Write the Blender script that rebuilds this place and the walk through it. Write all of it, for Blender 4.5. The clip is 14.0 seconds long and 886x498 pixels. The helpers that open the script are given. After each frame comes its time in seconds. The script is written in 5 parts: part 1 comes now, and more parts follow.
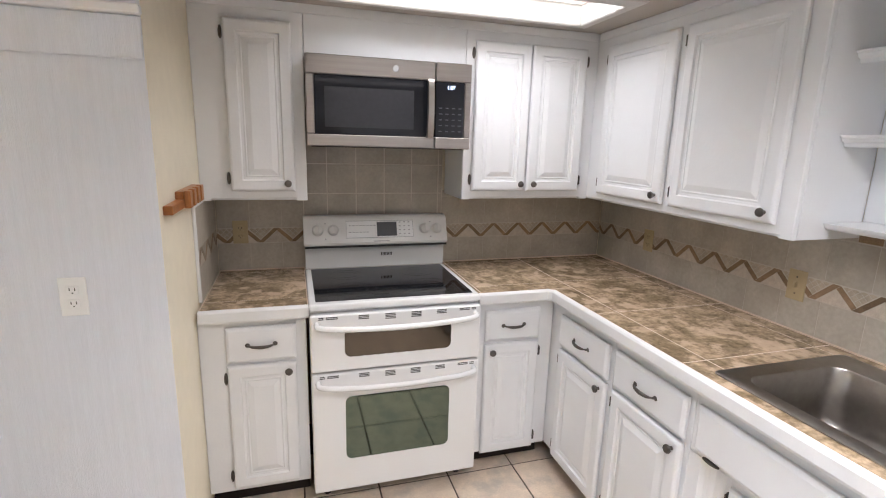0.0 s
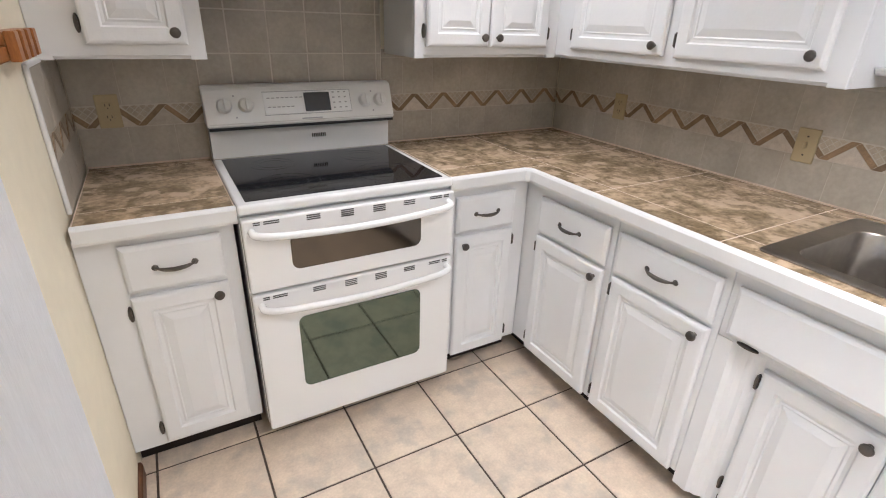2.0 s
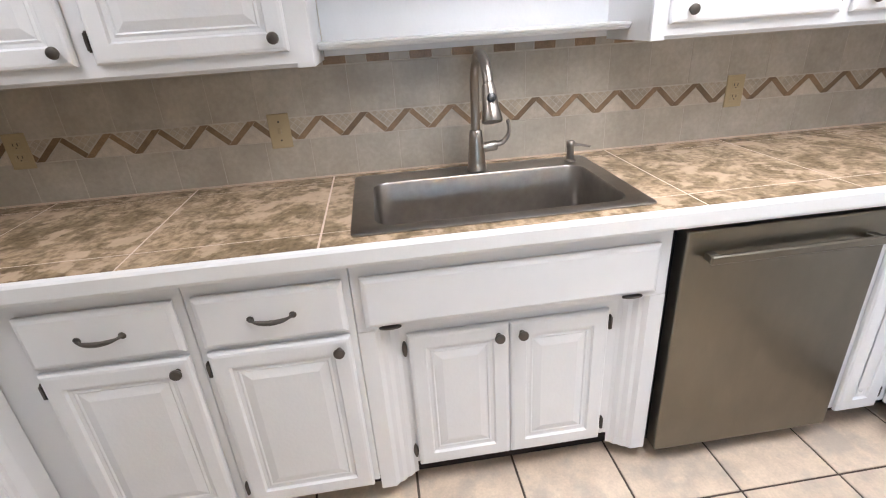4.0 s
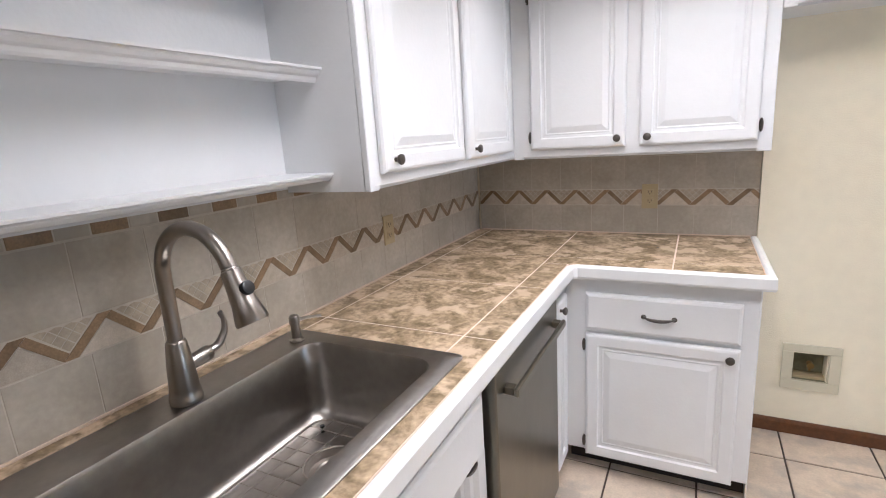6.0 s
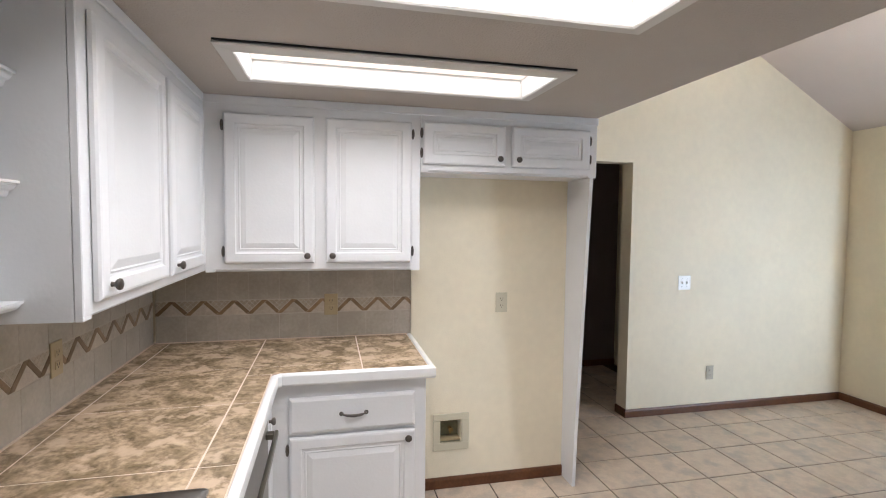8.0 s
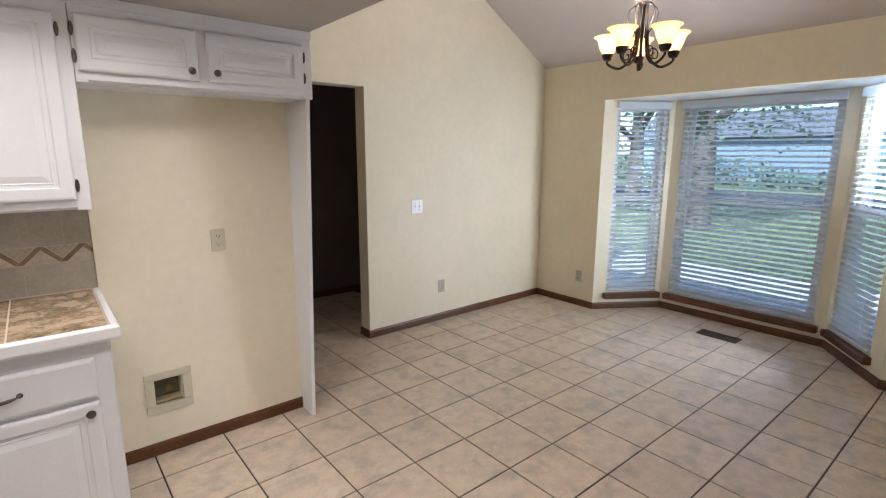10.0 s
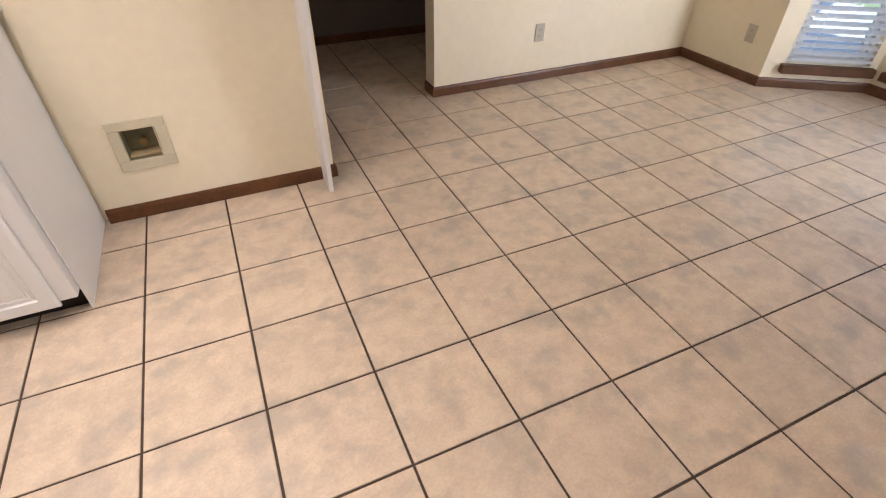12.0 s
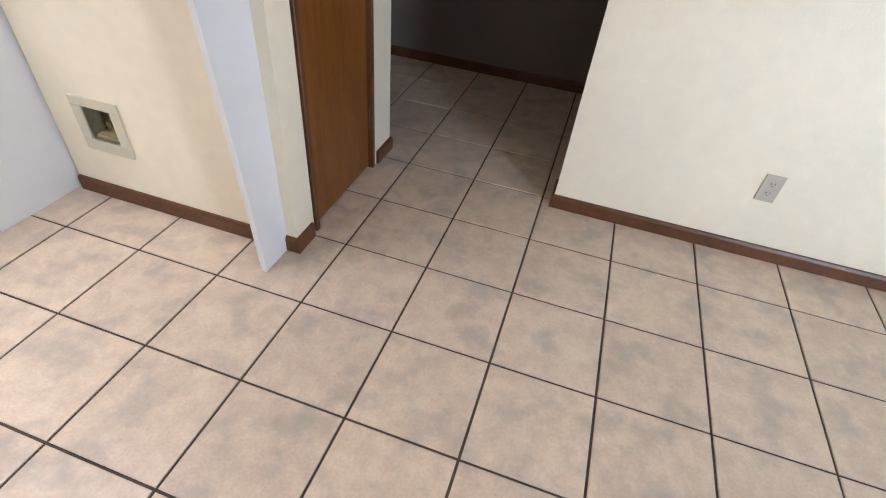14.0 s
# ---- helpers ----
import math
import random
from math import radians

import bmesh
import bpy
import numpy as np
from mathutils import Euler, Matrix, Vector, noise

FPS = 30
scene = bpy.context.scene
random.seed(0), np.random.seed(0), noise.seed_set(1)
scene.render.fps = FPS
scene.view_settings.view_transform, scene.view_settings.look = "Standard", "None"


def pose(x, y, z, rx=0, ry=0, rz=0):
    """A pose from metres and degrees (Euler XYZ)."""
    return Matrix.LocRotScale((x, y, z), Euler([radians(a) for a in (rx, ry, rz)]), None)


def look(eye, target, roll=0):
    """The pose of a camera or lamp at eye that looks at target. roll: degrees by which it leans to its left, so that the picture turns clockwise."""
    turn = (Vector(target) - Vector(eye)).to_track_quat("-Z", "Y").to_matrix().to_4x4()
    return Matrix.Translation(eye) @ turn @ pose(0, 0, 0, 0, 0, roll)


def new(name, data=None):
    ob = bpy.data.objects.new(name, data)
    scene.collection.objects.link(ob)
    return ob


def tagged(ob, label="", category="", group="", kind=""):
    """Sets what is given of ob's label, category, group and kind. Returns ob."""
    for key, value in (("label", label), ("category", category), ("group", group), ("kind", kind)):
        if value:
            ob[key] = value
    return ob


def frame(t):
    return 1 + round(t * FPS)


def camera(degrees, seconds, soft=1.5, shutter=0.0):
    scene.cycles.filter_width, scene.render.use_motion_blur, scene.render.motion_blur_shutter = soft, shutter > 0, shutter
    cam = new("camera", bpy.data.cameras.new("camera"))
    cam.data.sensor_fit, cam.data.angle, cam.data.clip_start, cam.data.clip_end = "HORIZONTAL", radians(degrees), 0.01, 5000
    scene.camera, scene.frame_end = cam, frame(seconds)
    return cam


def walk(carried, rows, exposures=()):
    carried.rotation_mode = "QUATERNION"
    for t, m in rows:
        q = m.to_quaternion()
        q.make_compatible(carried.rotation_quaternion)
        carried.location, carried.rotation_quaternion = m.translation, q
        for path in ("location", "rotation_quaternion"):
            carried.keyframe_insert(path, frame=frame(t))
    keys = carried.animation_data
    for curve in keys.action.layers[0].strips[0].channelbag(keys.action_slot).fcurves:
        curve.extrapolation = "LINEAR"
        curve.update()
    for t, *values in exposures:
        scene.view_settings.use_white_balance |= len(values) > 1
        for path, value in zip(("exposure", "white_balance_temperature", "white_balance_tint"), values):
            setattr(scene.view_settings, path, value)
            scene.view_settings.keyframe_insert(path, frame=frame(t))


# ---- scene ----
cam = camera(83.8, 14.0, soft=1.1)
PATH = [
    (0, (-1.775, -2.577, 1.56), (-1.207, -0.707, 1.137), 1.6),
    (0.5, (-1.751, -2.577, 1.493), (-1.181, -0.766, 0.866), 3.1),
    (1, (-1.779, -2.565, 1.451), (-1.173, -0.83, 0.663), 4.4),
    (1.5, (-1.839, -2.452, 1.426), (-1.163, -0.783, 0.556), 3.8),
    (2, (-1.886, -2.111, 1.421), (-0.979, -0.537, 0.584), 1.9),
    (2.5, (-1.922, -1.884, 1.412), (-0.674, -0.546, 0.605), -0.7),
    (3, (-1.996, -1.77, 1.435), (-0.424, -0.845, 0.615), -2.4),
    (3.5, (-1.93, -1.685, 1.408), (-0.147, -1.309, 0.583), -3.2),
    (4, (-1.738, -1.6, 1.379), (0.068, -1.796, 0.543), -3.9),
    (4.2, (-1.681, -1.556, 1.369), (0.091, -1.947, 0.529), -4.2),
    (6.3, (-0.923, -1.264, 1.453), (-0.263, -3.114, 1.076), -3.1),
    (6.5, (-0.839, -1.218, 1.489), (-0.347, -3.128, 1.159), -2.4),
    (7, (-0.799, -1.158, 1.525), (-0.63, -3.136, 1.288), -1.1),
    (7.5, (-0.808, -1.115, 1.533), (-0.932, -3.105, 1.369), 0.1),
    (8, (-0.861, -1.096, 1.531), (-1.31, -3.042, 1.424), 0.6),
    (8.5, (-0.911, -1.09, 1.541), (-1.678, -2.934, 1.429), 0.6),
    (9, (-0.963, -1.108, 1.547), (-2.027, -2.794, 1.395), 1.0),
    (9.2, (-0.982, -1.108, 1.543), (-2.16, -2.715, 1.372), 1.1),
    (11.3, (-1.587, -1.288, 1.354), (-2.653, -2.686, 0.402), 1.0),
    (11.5, (-1.671, -1.373, 1.31), (-2.616, -2.779, 0.248), 0.7),
    (12, (-1.904, -1.626, 1.283), (-2.547, -3.033, 0.016), 0.5),
    (12.5, (-2.256, -1.819, 1.261), (-2.632, -3.289, -0.042), 0.6),
    (13, (-2.581, -2.074, 1.249), (-2.757, -3.583, -0.052), 2.1),
    (13.5, (-2.838, -2.4, 1.25), (-2.783, -3.894, -0.078), 4.3),
    (14, (-3.163, -2.611, 1.262), (-2.784, -4.08, -0.042), 6.2),
]
EXPOSURES = [(0, 1.92, 5500, 12), (2.5, 1.98, 5500, 11), (4.2, 1.8, 5500, 12), (6.3, 1.48, 5500, 13), (8, 1.35, 5600, 11), (9.2, 1.1, 5550, 10), (11.3, 1.37, 6600, 20), (12.5, 1.52, 6300, 18), (14, 1.72, 5550, 14)]
walk(cam, [(t, look(e, g, r)) for t, e, g, r in PATH], EXPOSURES)

# ---- light ----
world = bpy.data.worlds.new("sky")
scene.world = world
world.use_nodes = True
wn = world.node_tree
sky = wn.nodes.new("ShaderNodeTexSky")
sky.sky_type = "NISHITA"
sky.sun_disc = False
sky.sun_elevation, sky.sun_rotation = radians(40), radians(69.4)
wn.links.new(sky.outputs[0], wn.nodes["Background"].inputs[0])
wn.nodes["Background"].inputs[1].default_value = 0.15
sun = new("sun", bpy.data.lights.new("sun", "SUN"))
sun.data.energy, sun.data.angle, sun.data.color = 5.0, radians(0.5), (1.0, 0.95, 0.88)
sun.matrix_world = look((8, 3, 7.17), (0, 0, 0))
LAMP_POWER = 0.22
TUBE_WATTS = 5.1
LAMP_COLOUR = (1.0, 0.90, 0.80)
SHADE_POWER = 0.30
BULB_POWER = 5.2

# daylight through the bay's third window
day = new("window_daylight", bpy.data.lights.new("window_daylight", "AREA"))
day.data.shape, day.data.size, day.data.size_y = "RECTANGLE", 0.46, 1.70
day.data.energy, day.data.color, day.data.spread = 13.0, (0.90, 0.96, 1.0), radians(130)
day.matrix_world = look((-5.535, -1.865, 1.08), (-5.535 + 0.6, -1.865 - 0.8, 1.30))

# ---- materials ----
def mat(name, colour, rough=0.5, metal=0.0, vary=0.0, scale=8.0, bump=0.0, bump_scale=60.0, colour2=None, fine=0.0, coat=0.0, rand=0.0, stain=None, stretch=None, warp=0.0, ramp=(0.36, 0.66)):
    """A surface with a base colour, blotches at one scale, grain at another, and fine relief."""
    m = bpy.data.materials.new(name)
    m.use_nodes = True
    nt = m.node_tree
    b = nt.nodes["Principled BSDF"]
    b.inputs["Base Color"].default_value = (*colour, 1)
    b.inputs["Roughness"].default_value = rough
    b.inputs["Metallic"].default_value = metal
    b.inputs["Coat Weight"].default_value = coat
    b.inputs["Coat Roughness"].default_value = 0.08
    geo = nt.nodes.new("ShaderNodeNewGeometry")
    vec = geo.outputs["Position"]
    if stretch:
        mp = nt.nodes.new("ShaderNodeMapping")
        mp.inputs["Scale"].default_value = stretch
        nt.links.new(vec, mp.inputs["Vector"])
        vec = mp.outputs[0]
    last = None
    if vary or colour2:
        n1 = nt.nodes.new("ShaderNodeTexNoise")
        n1.inputs["Scale"].default_value = scale
        n1.inputs["Detail"].default_value = 6
        n1.inputs["Roughness"].default_value = 0.62
        n1.inputs["Distortion"].default_value = warp
        nt.links.new(vec, n1.inputs["Vector"])
        r = nt.nodes.new("ShaderNodeValToRGB")
        r.color_ramp.elements[0].position, r.color_ramp.elements[1].position = ramp
        c2 = colour2 or tuple(c * (1 - vary) for c in colour)
        r.color_ramp.elements[0].color = (*c2, 1)
        r.color_ramp.elements[1].color = (*colour, 1)
        nt.links.new(n1.outputs[0], r.inputs[0])
        last = r.outputs[0]
        if fine:
            n2 = nt.nodes.new("ShaderNodeTexNoise")
            n2.inputs["Scale"].default_value = scale * 9
            n2.inputs["Detail"].default_value = 4
            nt.links.new(vec, n2.inputs["Vector"])
            mr = nt.nodes.new("ShaderNodeMapRange")
            mr.inputs[1].default_value, mr.inputs[2].default_value = 0.3, 0.7
            mr.inputs[3].default_value, mr.inputs[4].default_value = 1 - fine, 1 + fine * 0.4
            nt.links.new(n2.outputs[0], mr.inputs[0])
            mx = nt.nodes.new("ShaderNodeVectorMath")
            mx.operation = "SCALE"
            nt.links.new(last, mx.inputs[0])
            nt.links.new(mr.outputs[0], mx.inputs["Scale"])
            last = mx.outputs[0]
    if stain and last is not None:
        # a second, wider layer: (colour, scale, from, to, amount)
        n4 = nt.nodes.new("ShaderNodeTexNoise")
        n4.noise_dimensions = "4D"
        n4.inputs["W"].default_value = 3.7
        n4.inputs["Scale"].default_value = stain[1]
        n4.inputs["Detail"].default_value = 5
        n4.inputs["Roughness"].default_value = 0.6
        nt.links.new(vec, n4.inputs["Vector"])
        mr = nt.nodes.new("ShaderNodeMapRange")
        mr.inputs[1].default_value, mr.inputs[2].default_value, mr.inputs[4].default_value = stain[2], stain[3], stain[4]
        nt.links.new(n4.outputs[0], mr.inputs[0])
        mc = nt.nodes.new("ShaderNodeMix")
        mc.data_type = "RGBA"
        nt.links.new(mr.outputs[0], mc.inputs[0])
        nt.links.new(last, mc.inputs[6])
        mc.inputs[7].default_value = (*stain[0], 1)
        last = mc.outputs[2]
    if rand:
        oi = nt.nodes.new("ShaderNodeObjectInfo")
        mr = nt.nodes.new("ShaderNodeMapRange")
        mr.inputs[3].default_value, mr.inputs[4].default_value = 1 - rand, 1 + rand
        nt.links.new(oi.outputs["Random"], mr.inputs[0])
        mx = nt.nodes.new("ShaderNodeVectorMath")
        mx.operation = "SCALE"
        if last is None:
            mx.inputs[0].default_value = colour
        else:
            nt.links.new(last, mx.inputs[0])
        nt.links.new(mr.outputs[0], mx.inputs["Scale"])
        last = mx.outputs[0]
    if last is not None:
        nt.links.new(last, b.inputs["Base Color"])
    if bump:
        n3 = nt.nodes.new("ShaderNodeTexNoise")
        n3.inputs["Scale"].default_value = bump_scale
        n3.inputs["Detail"].default_value = 3
        nt.links.new(vec, n3.inputs["Vector"])
        bp = nt.nodes.new("ShaderNodeBump")
        bp.inputs["Strength"].default_value = bump
        bp.inputs["Distance"].default_value = 0.004
        nt.links.new(n3.outputs[0], bp.inputs["Height"])
        nt.links.new(bp.outputs[0], b.inputs["Normal"])
    return m


def glow(name, colour, power):
    m = bpy.data.materials.new(name)
    m.use_nodes = True
    b = m.node_tree.nodes["Principled BSDF"]
    b.inputs["Base Color"].default_value = (*colour, 1)
    b.inputs["Emission Color"].default_value = (*colour, 1)
    b.inputs["Emission Strength"].default_value = power
    return m


WHITE = mat("painted_white", (0.765, 0.77, 0.775), 0.38, vary=0.035, scale=5, bump=0.12, bump_scale=90)
TRIMWHITE = mat("white_edge_paint", (0.76, 0.76, 0.75), 0.3, vary=0.04, scale=9, bump=0.1, bump_scale=70)
CREAM = mat("cream_wall_paint", (0.84, 0.768, 0.595), 0.6, vary=0.05, scale=2.2, bump=0.35, bump_scale=170, fine=0.03)
# off-white taken down: the low ceiling's shade is put into this colour
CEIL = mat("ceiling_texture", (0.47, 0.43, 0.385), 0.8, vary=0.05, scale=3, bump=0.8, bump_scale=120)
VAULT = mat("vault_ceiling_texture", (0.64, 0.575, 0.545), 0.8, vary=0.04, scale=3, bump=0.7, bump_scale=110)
PAPER = mat("grey_wallcovering", (0.73, 0.75, 0.79), 0.62, vary=0.05, scale=5, bump=0.35, bump_scale=45, fine=0.05, stretch=(14, 14, 0.5))
BROWN = mat("stained_wood", (0.140, 0.054, 0.018), 0.4, colour2=(0.088, 0.031, 0.010), scale=7, fine=0.22, bump=0.15, bump_scale=60, stretch=(1, 1, 1))
DOORWOOD = mat("door_wood", (0.22, 0.085, 0.017), 0.34, colour2=(0.15, 0.052, 0.010), scale=5, fine=0.2, stretch=(6, 6, 0.6), bump=0.08)
RACKWOOD = mat("rack_wood", (0.42, 0.17, 0.045), 0.35, colour2=(0.30, 0.11, 0.028), scale=14, fine=0.2, stretch=(6, 1, 1))
# near-black: shade under the cabinets is put into the brown toe boards' colour
TOESHADE = mat("toe_recess_shade", (0.016, 0.010, 0.008), 0.8)
GROUT = mat("floor_grout", (0.085, 0.062, 0.047), 0.85, vary=0.35, scale=9, bump=0.4)
FTILE = mat("floor_tile_glaze", (0.675, 0.560, 0.435), 0.34, colour2=(0.585, 0.48, 0.375), scale=13, fine=0.10, warp=0.2, ramp=(0.40, 0.60), stain=((0.38, 0.342, 0.295), 6.5, 0.50, 0.64, 0.68), bump=0.05, bump_scale=26, rand=0.045)
STILE = mat("backsplash_tile_glaze", (0.465, 0.42, 0.35), 0.33, colour2=(0.375, 0.335, 0.27), scale=7, fine=0.10, stain=((0.335, 0.295, 0.235), 4.5, 0.50, 0.68, 0.6), bump=0.1, bump_scale=30, rand=0.03)
SGROUT = mat("backsplash_grout", (0.62, 0.57, 0.49), 0.8, vary=0.12, scale=20)
SGROUT2 = mat("backsplash_grout_taupe", (0.52, 0.47, 0.39), 0.8, vary=0.12, scale=20)
BAND = mat("border_tile_beige", (0.46, 0.39, 0.295), 0.35, colour2=(0.33, 0.285, 0.215), scale=24, fine=0.1, rand=0.08)
BANDLT = mat("border_tile_sand", (0.54, 0.475, 0.385), 0.35, colour2=(0.44, 0.385, 0.31), scale=40, fine=0.12, rand=0.15)
BARMAT = mat("border_bar_brown", (0.27, 0.178, 0.098), 0.35, colour2=(0.185, 0.122, 0.065), scale=25, fine=0.2, rand=0.28)
CTILE = mat("counter_tile", (0.50, 0.375, 0.245), 0.25, colour2=(0.245, 0.180, 0.105), scale=6.8, fine=0.40, warp=1.4, ramp=(0.41, 0.61), stain=((0.60, 0.455, 0.315), 11, 0.53, 0.60, 0.75), stretch=(1.0, 1.0, 1), bump=0.08, bump_scale=22, rand=0.06)
CGROUT = mat("counter_grout", (0.68, 0.54, 0.42), 0.75, vary=0.15, scale=20)
STEEL = mat("brushed_steel", (0.235, 0.218, 0.178), 0.33, 1.0, vary=0.22, scale=2.2, stretch=(1, 1, 0.5), fine=0.04, bump=0.02, bump_scale=60)
SINKSTEEL = mat("sink_steel", (0.42, 0.395, 0.365), 0.29, 1.0, vary=0.22, scale=5, fine=0.08)
NICKEL = mat("brushed_nickel", (0.36, 0.33, 0.295), 0.30, 1.0, vary=0.06, scale=20)
PEWTER = mat("dark_pewter", (0.135, 0.12, 0.105), 0.40, 0.85, vary=0.2, scale=60)
ENAMEL = mat("white_enamel", (0.79, 0.79, 0.78), 0.16, vary=0.015, scale=3, coat=0.3)
CONTROL = mat("control_panel_white", (0.66, 0.65, 0.62), 0.28, vary=0.03, scale=5)
MWSTEEL = mat("light_brushed_steel", (0.42, 0.39, 0.36), 0.30, 1.0, vary=0.10, scale=3, stretch=(1, 1, 40))
BLACKGLASS = mat("black_glass", (0.012, 0.012, 0.014), 0.045, vary=0.1, scale=4)
RINGMAT = mat("burner_mark", (0.020, 0.020, 0.022), 0.12)
OVENGLASS = mat("oven_window_glass", (0.150, 0.190, 0.158), 0.06, 1.0, vary=0.1, scale=3)
OVENGLASS2 = mat("upper_oven_window_glass", (0.125, 0.112, 0.095), 0.10, 1.0, vary=0.1, scale=3)
BLACK = mat("black_plastic", (0.014, 0.014, 0.015), 0.3)
MWGLASS = mat("microwave_window", (0.035, 0.035, 0.038), 0.2, vary=0.1, scale=50)
GREYMARK = mat("grey_print", (0.30, 0.30, 0.30), 0.5)
PLATE2 = mat("pale_almond_plate", (0.60, 0.56, 0.42), 0.35, vary=0.04, scale=20)
PLATE = mat("almond_plate", (0.42, 0.335, 0.19), 0.35, vary=0.04, scale=20)
PLATEGREY = mat("beige_plate", (0.50, 0.46, 0.37), 0.35, vary=0.04, scale=20)
PLATEWHITE = mat("white_plate", (0.80, 0.80, 0.78), 0.3)
SLOT = mat("slot_dark", (0.04, 0.035, 0.03), 0.6)
BRASS = mat("valve_brass", (0.25, 0.17, 0.07), 0.4, 0.9)
VINYL = mat("window_vinyl", (0.80, 0.81, 0.82), 0.3, vary=0.02)
SLAT = mat("blind_slat", (0.90, 0.905, 0.91), 0.4, vary=0.02)


def let_through(m, colour, share):
    """Lets a share of the light pass through a thin sheet."""
    nt = m.node_tree
    tr = nt.nodes.new("ShaderNodeBsdfTranslucent")
    tr.inputs["Color"].default_value = (*colour, 1)
    mx = nt.nodes.new("ShaderNodeMixShader")
    mx.inputs[0].default_value = share
    nt.links.new(nt.nodes["Principled BSDF"].outputs[0], mx.inputs[1])
    nt.links.new(tr.outputs[0], mx.inputs[2])
    nt.links.new(mx.outputs[0], nt.nodes["Material Output"].inputs[0])


let_through(SLAT, (0.90, 0.94, 0.98), 0.6)
IRON = mat("dark_bronze", (0.034, 0.028, 0.025), 0.5, 0.3, vary=0.25, scale=40)
VENTMAT = mat("vent_bronze", (0.10, 0.065, 0.04), 0.45, 0.5)
FIXTURE = mat("fixture_white", (0.60, 0.585, 0.55), 0.4, vary=0.02)
DIFFUSER = glow("lamp_diffuser", LAMP_COLOUR, LAMP_POWER)
SHADE = glow("lamp_shade_glass", (1.0, 0.70, 0.36), SHADE_POWER)
let_through(SHADE, (0.95, 0.72, 0.42), 0.55)
GRASS = mat("lawn_green", (0.20, 0.25, 0.115), 0.8, colour2=(0.13, 0.175, 0.085), scale=3, fine=0.25, stain=((0.18, 0.185, 0.15), 0.5, 0.5, 0.7, 0.7))
CONCRETE = mat("pale_concrete", (0.46, 0.455, 0.44), 0.8, vary=0.12, scale=3, fine=0.08)
ASPHALT = mat("street_asphalt", (0.06, 0.06, 0.062), 0.85, vary=0.2, scale=5)
BARK = mat("tree_bark", (0.14, 0.115, 0.10), 0.9, vary=0.35, scale=12, bump=0.6)
LEAF = mat("tree_leaf", (0.12, 0.175, 0.115), 0.55, colour2=(0.07, 0.11, 0.075), scale=2.5)
SIDING = mat("far_house_siding", (0.17, 0.23, 0.30), 0.7, vary=0.1)
ROOFM = mat("far_house_roof", (0.13, 0.14, 0.16), 0.9, vary=0.2)
for _m in (BLACKGLASS, MWGLASS):
    _m.node_tree.nodes["Principled BSDF"].inputs["Specular IOR Level"].default_value = 0.24
GLASS = bpy.data.materials.new("window_glass")
GLASS.use_nodes = True
_b = GLASS.node_tree.nodes["Principled BSDF"]
_b.inputs["Transmission Weight"].default_value, _b.inputs["Roughness"].default_value, _b.inputs["IOR"].default_value = 1.0, 0.0, 1.3
_b.inputs["Base Color"].default_value = (0.74, 0.89, 1.0, 1)


# ---- helpers ----
OFS = {}


def thing(name, m, u, v, w, label="", category="", group=""):
    """An Empty at a thing's base: the frame m moved to (u, v, w); its parts are given in m's own coordinates."""
    ob = new(name)
    ob.empty_display_size = 0.05
    ob.matrix_basis = m @ Matrix.Translation((u, v, w))
    OFS[ob] = Vector((u, v, w))
    return tagged(ob, label, category, group)


def part(name, bm, material, parent=None, label="", category="", kind="", group="", smooth=False):
    me = bpy.data.meshes.new(name)
    if parent is not None:
        bmesh.ops.translate(bm, verts=bm.verts, vec=-OFS[parent])
    bmesh.ops.recalc_face_normals(bm, faces=bm.faces)
    if smooth:
        for f in bm.faces:
            f.smooth = True
        for e in bm.edges:
            if len(e.link_faces) == 2 and e.calc_face_angle(0) > 0.7:
                e.smooth = False
    bm.to_mesh(me)
    bm.free()
    me.materials.append(material)
    ob = new(name, me)
    if parent is not None:
        ob.parent = parent
        OFS[ob] = OFS[parent]
    return tagged(ob, label, category, group, kind)


def piece(name, me, parent, place):
    ob = new(name, me)
    ob.parent = parent
    ob.location = Vector(place) - OFS[parent]
    return ob


def add_box(bm, a, b, bevel=0.0, seg=1):
    lo = [min(p, q) for p, q in zip(a, b)]
    hi = [max(p, q) for p, q in zip(a, b)]
    r = bmesh.ops.create_cube(bm, size=1.0)
    vs = r["verts"]
    for v in vs:
        v.co = Vector([lo[i] + (v.co[i] + 0.5) * (hi[i] - lo[i]) for i in range(3)])
    if bevel:
        es = list({e for v in vs for e in v.link_edges})
        bmesh.ops.bevel(bm, geom=es, offset=bevel, segments=seg, affect="EDGES", profile=0.5)
    return bm


def box(a, b, bevel=0.0, seg=1):
    return add_box(bmesh.new(), a, b, bevel, seg)


def boxes(items, bevel=0.0):
    bm = bmesh.new()
    for a, b in items:
        add_box(bm, a, b, bevel)
    return bm


def loft(bm, rings, cap_start=True, cap_end=True, closed=False):
    vs = [[bm.verts.new(p) for p in ring] for ring in rings]
    pairs = list(zip(vs, vs[1:])) + ([(vs[-1], vs[0])] if closed else [])
    for r0, r1 in pairs:
        n = len(r0)
        for i in range(n):
            bm.faces.new((r0[i], r0[(i + 1) % n], r1[(i + 1) % n], r1[i]))
    if not closed:
        if cap_start:
            bm.faces.new(vs[0][::-1])
        if cap_end:
            bm.faces.new(vs[-1])
    return bm


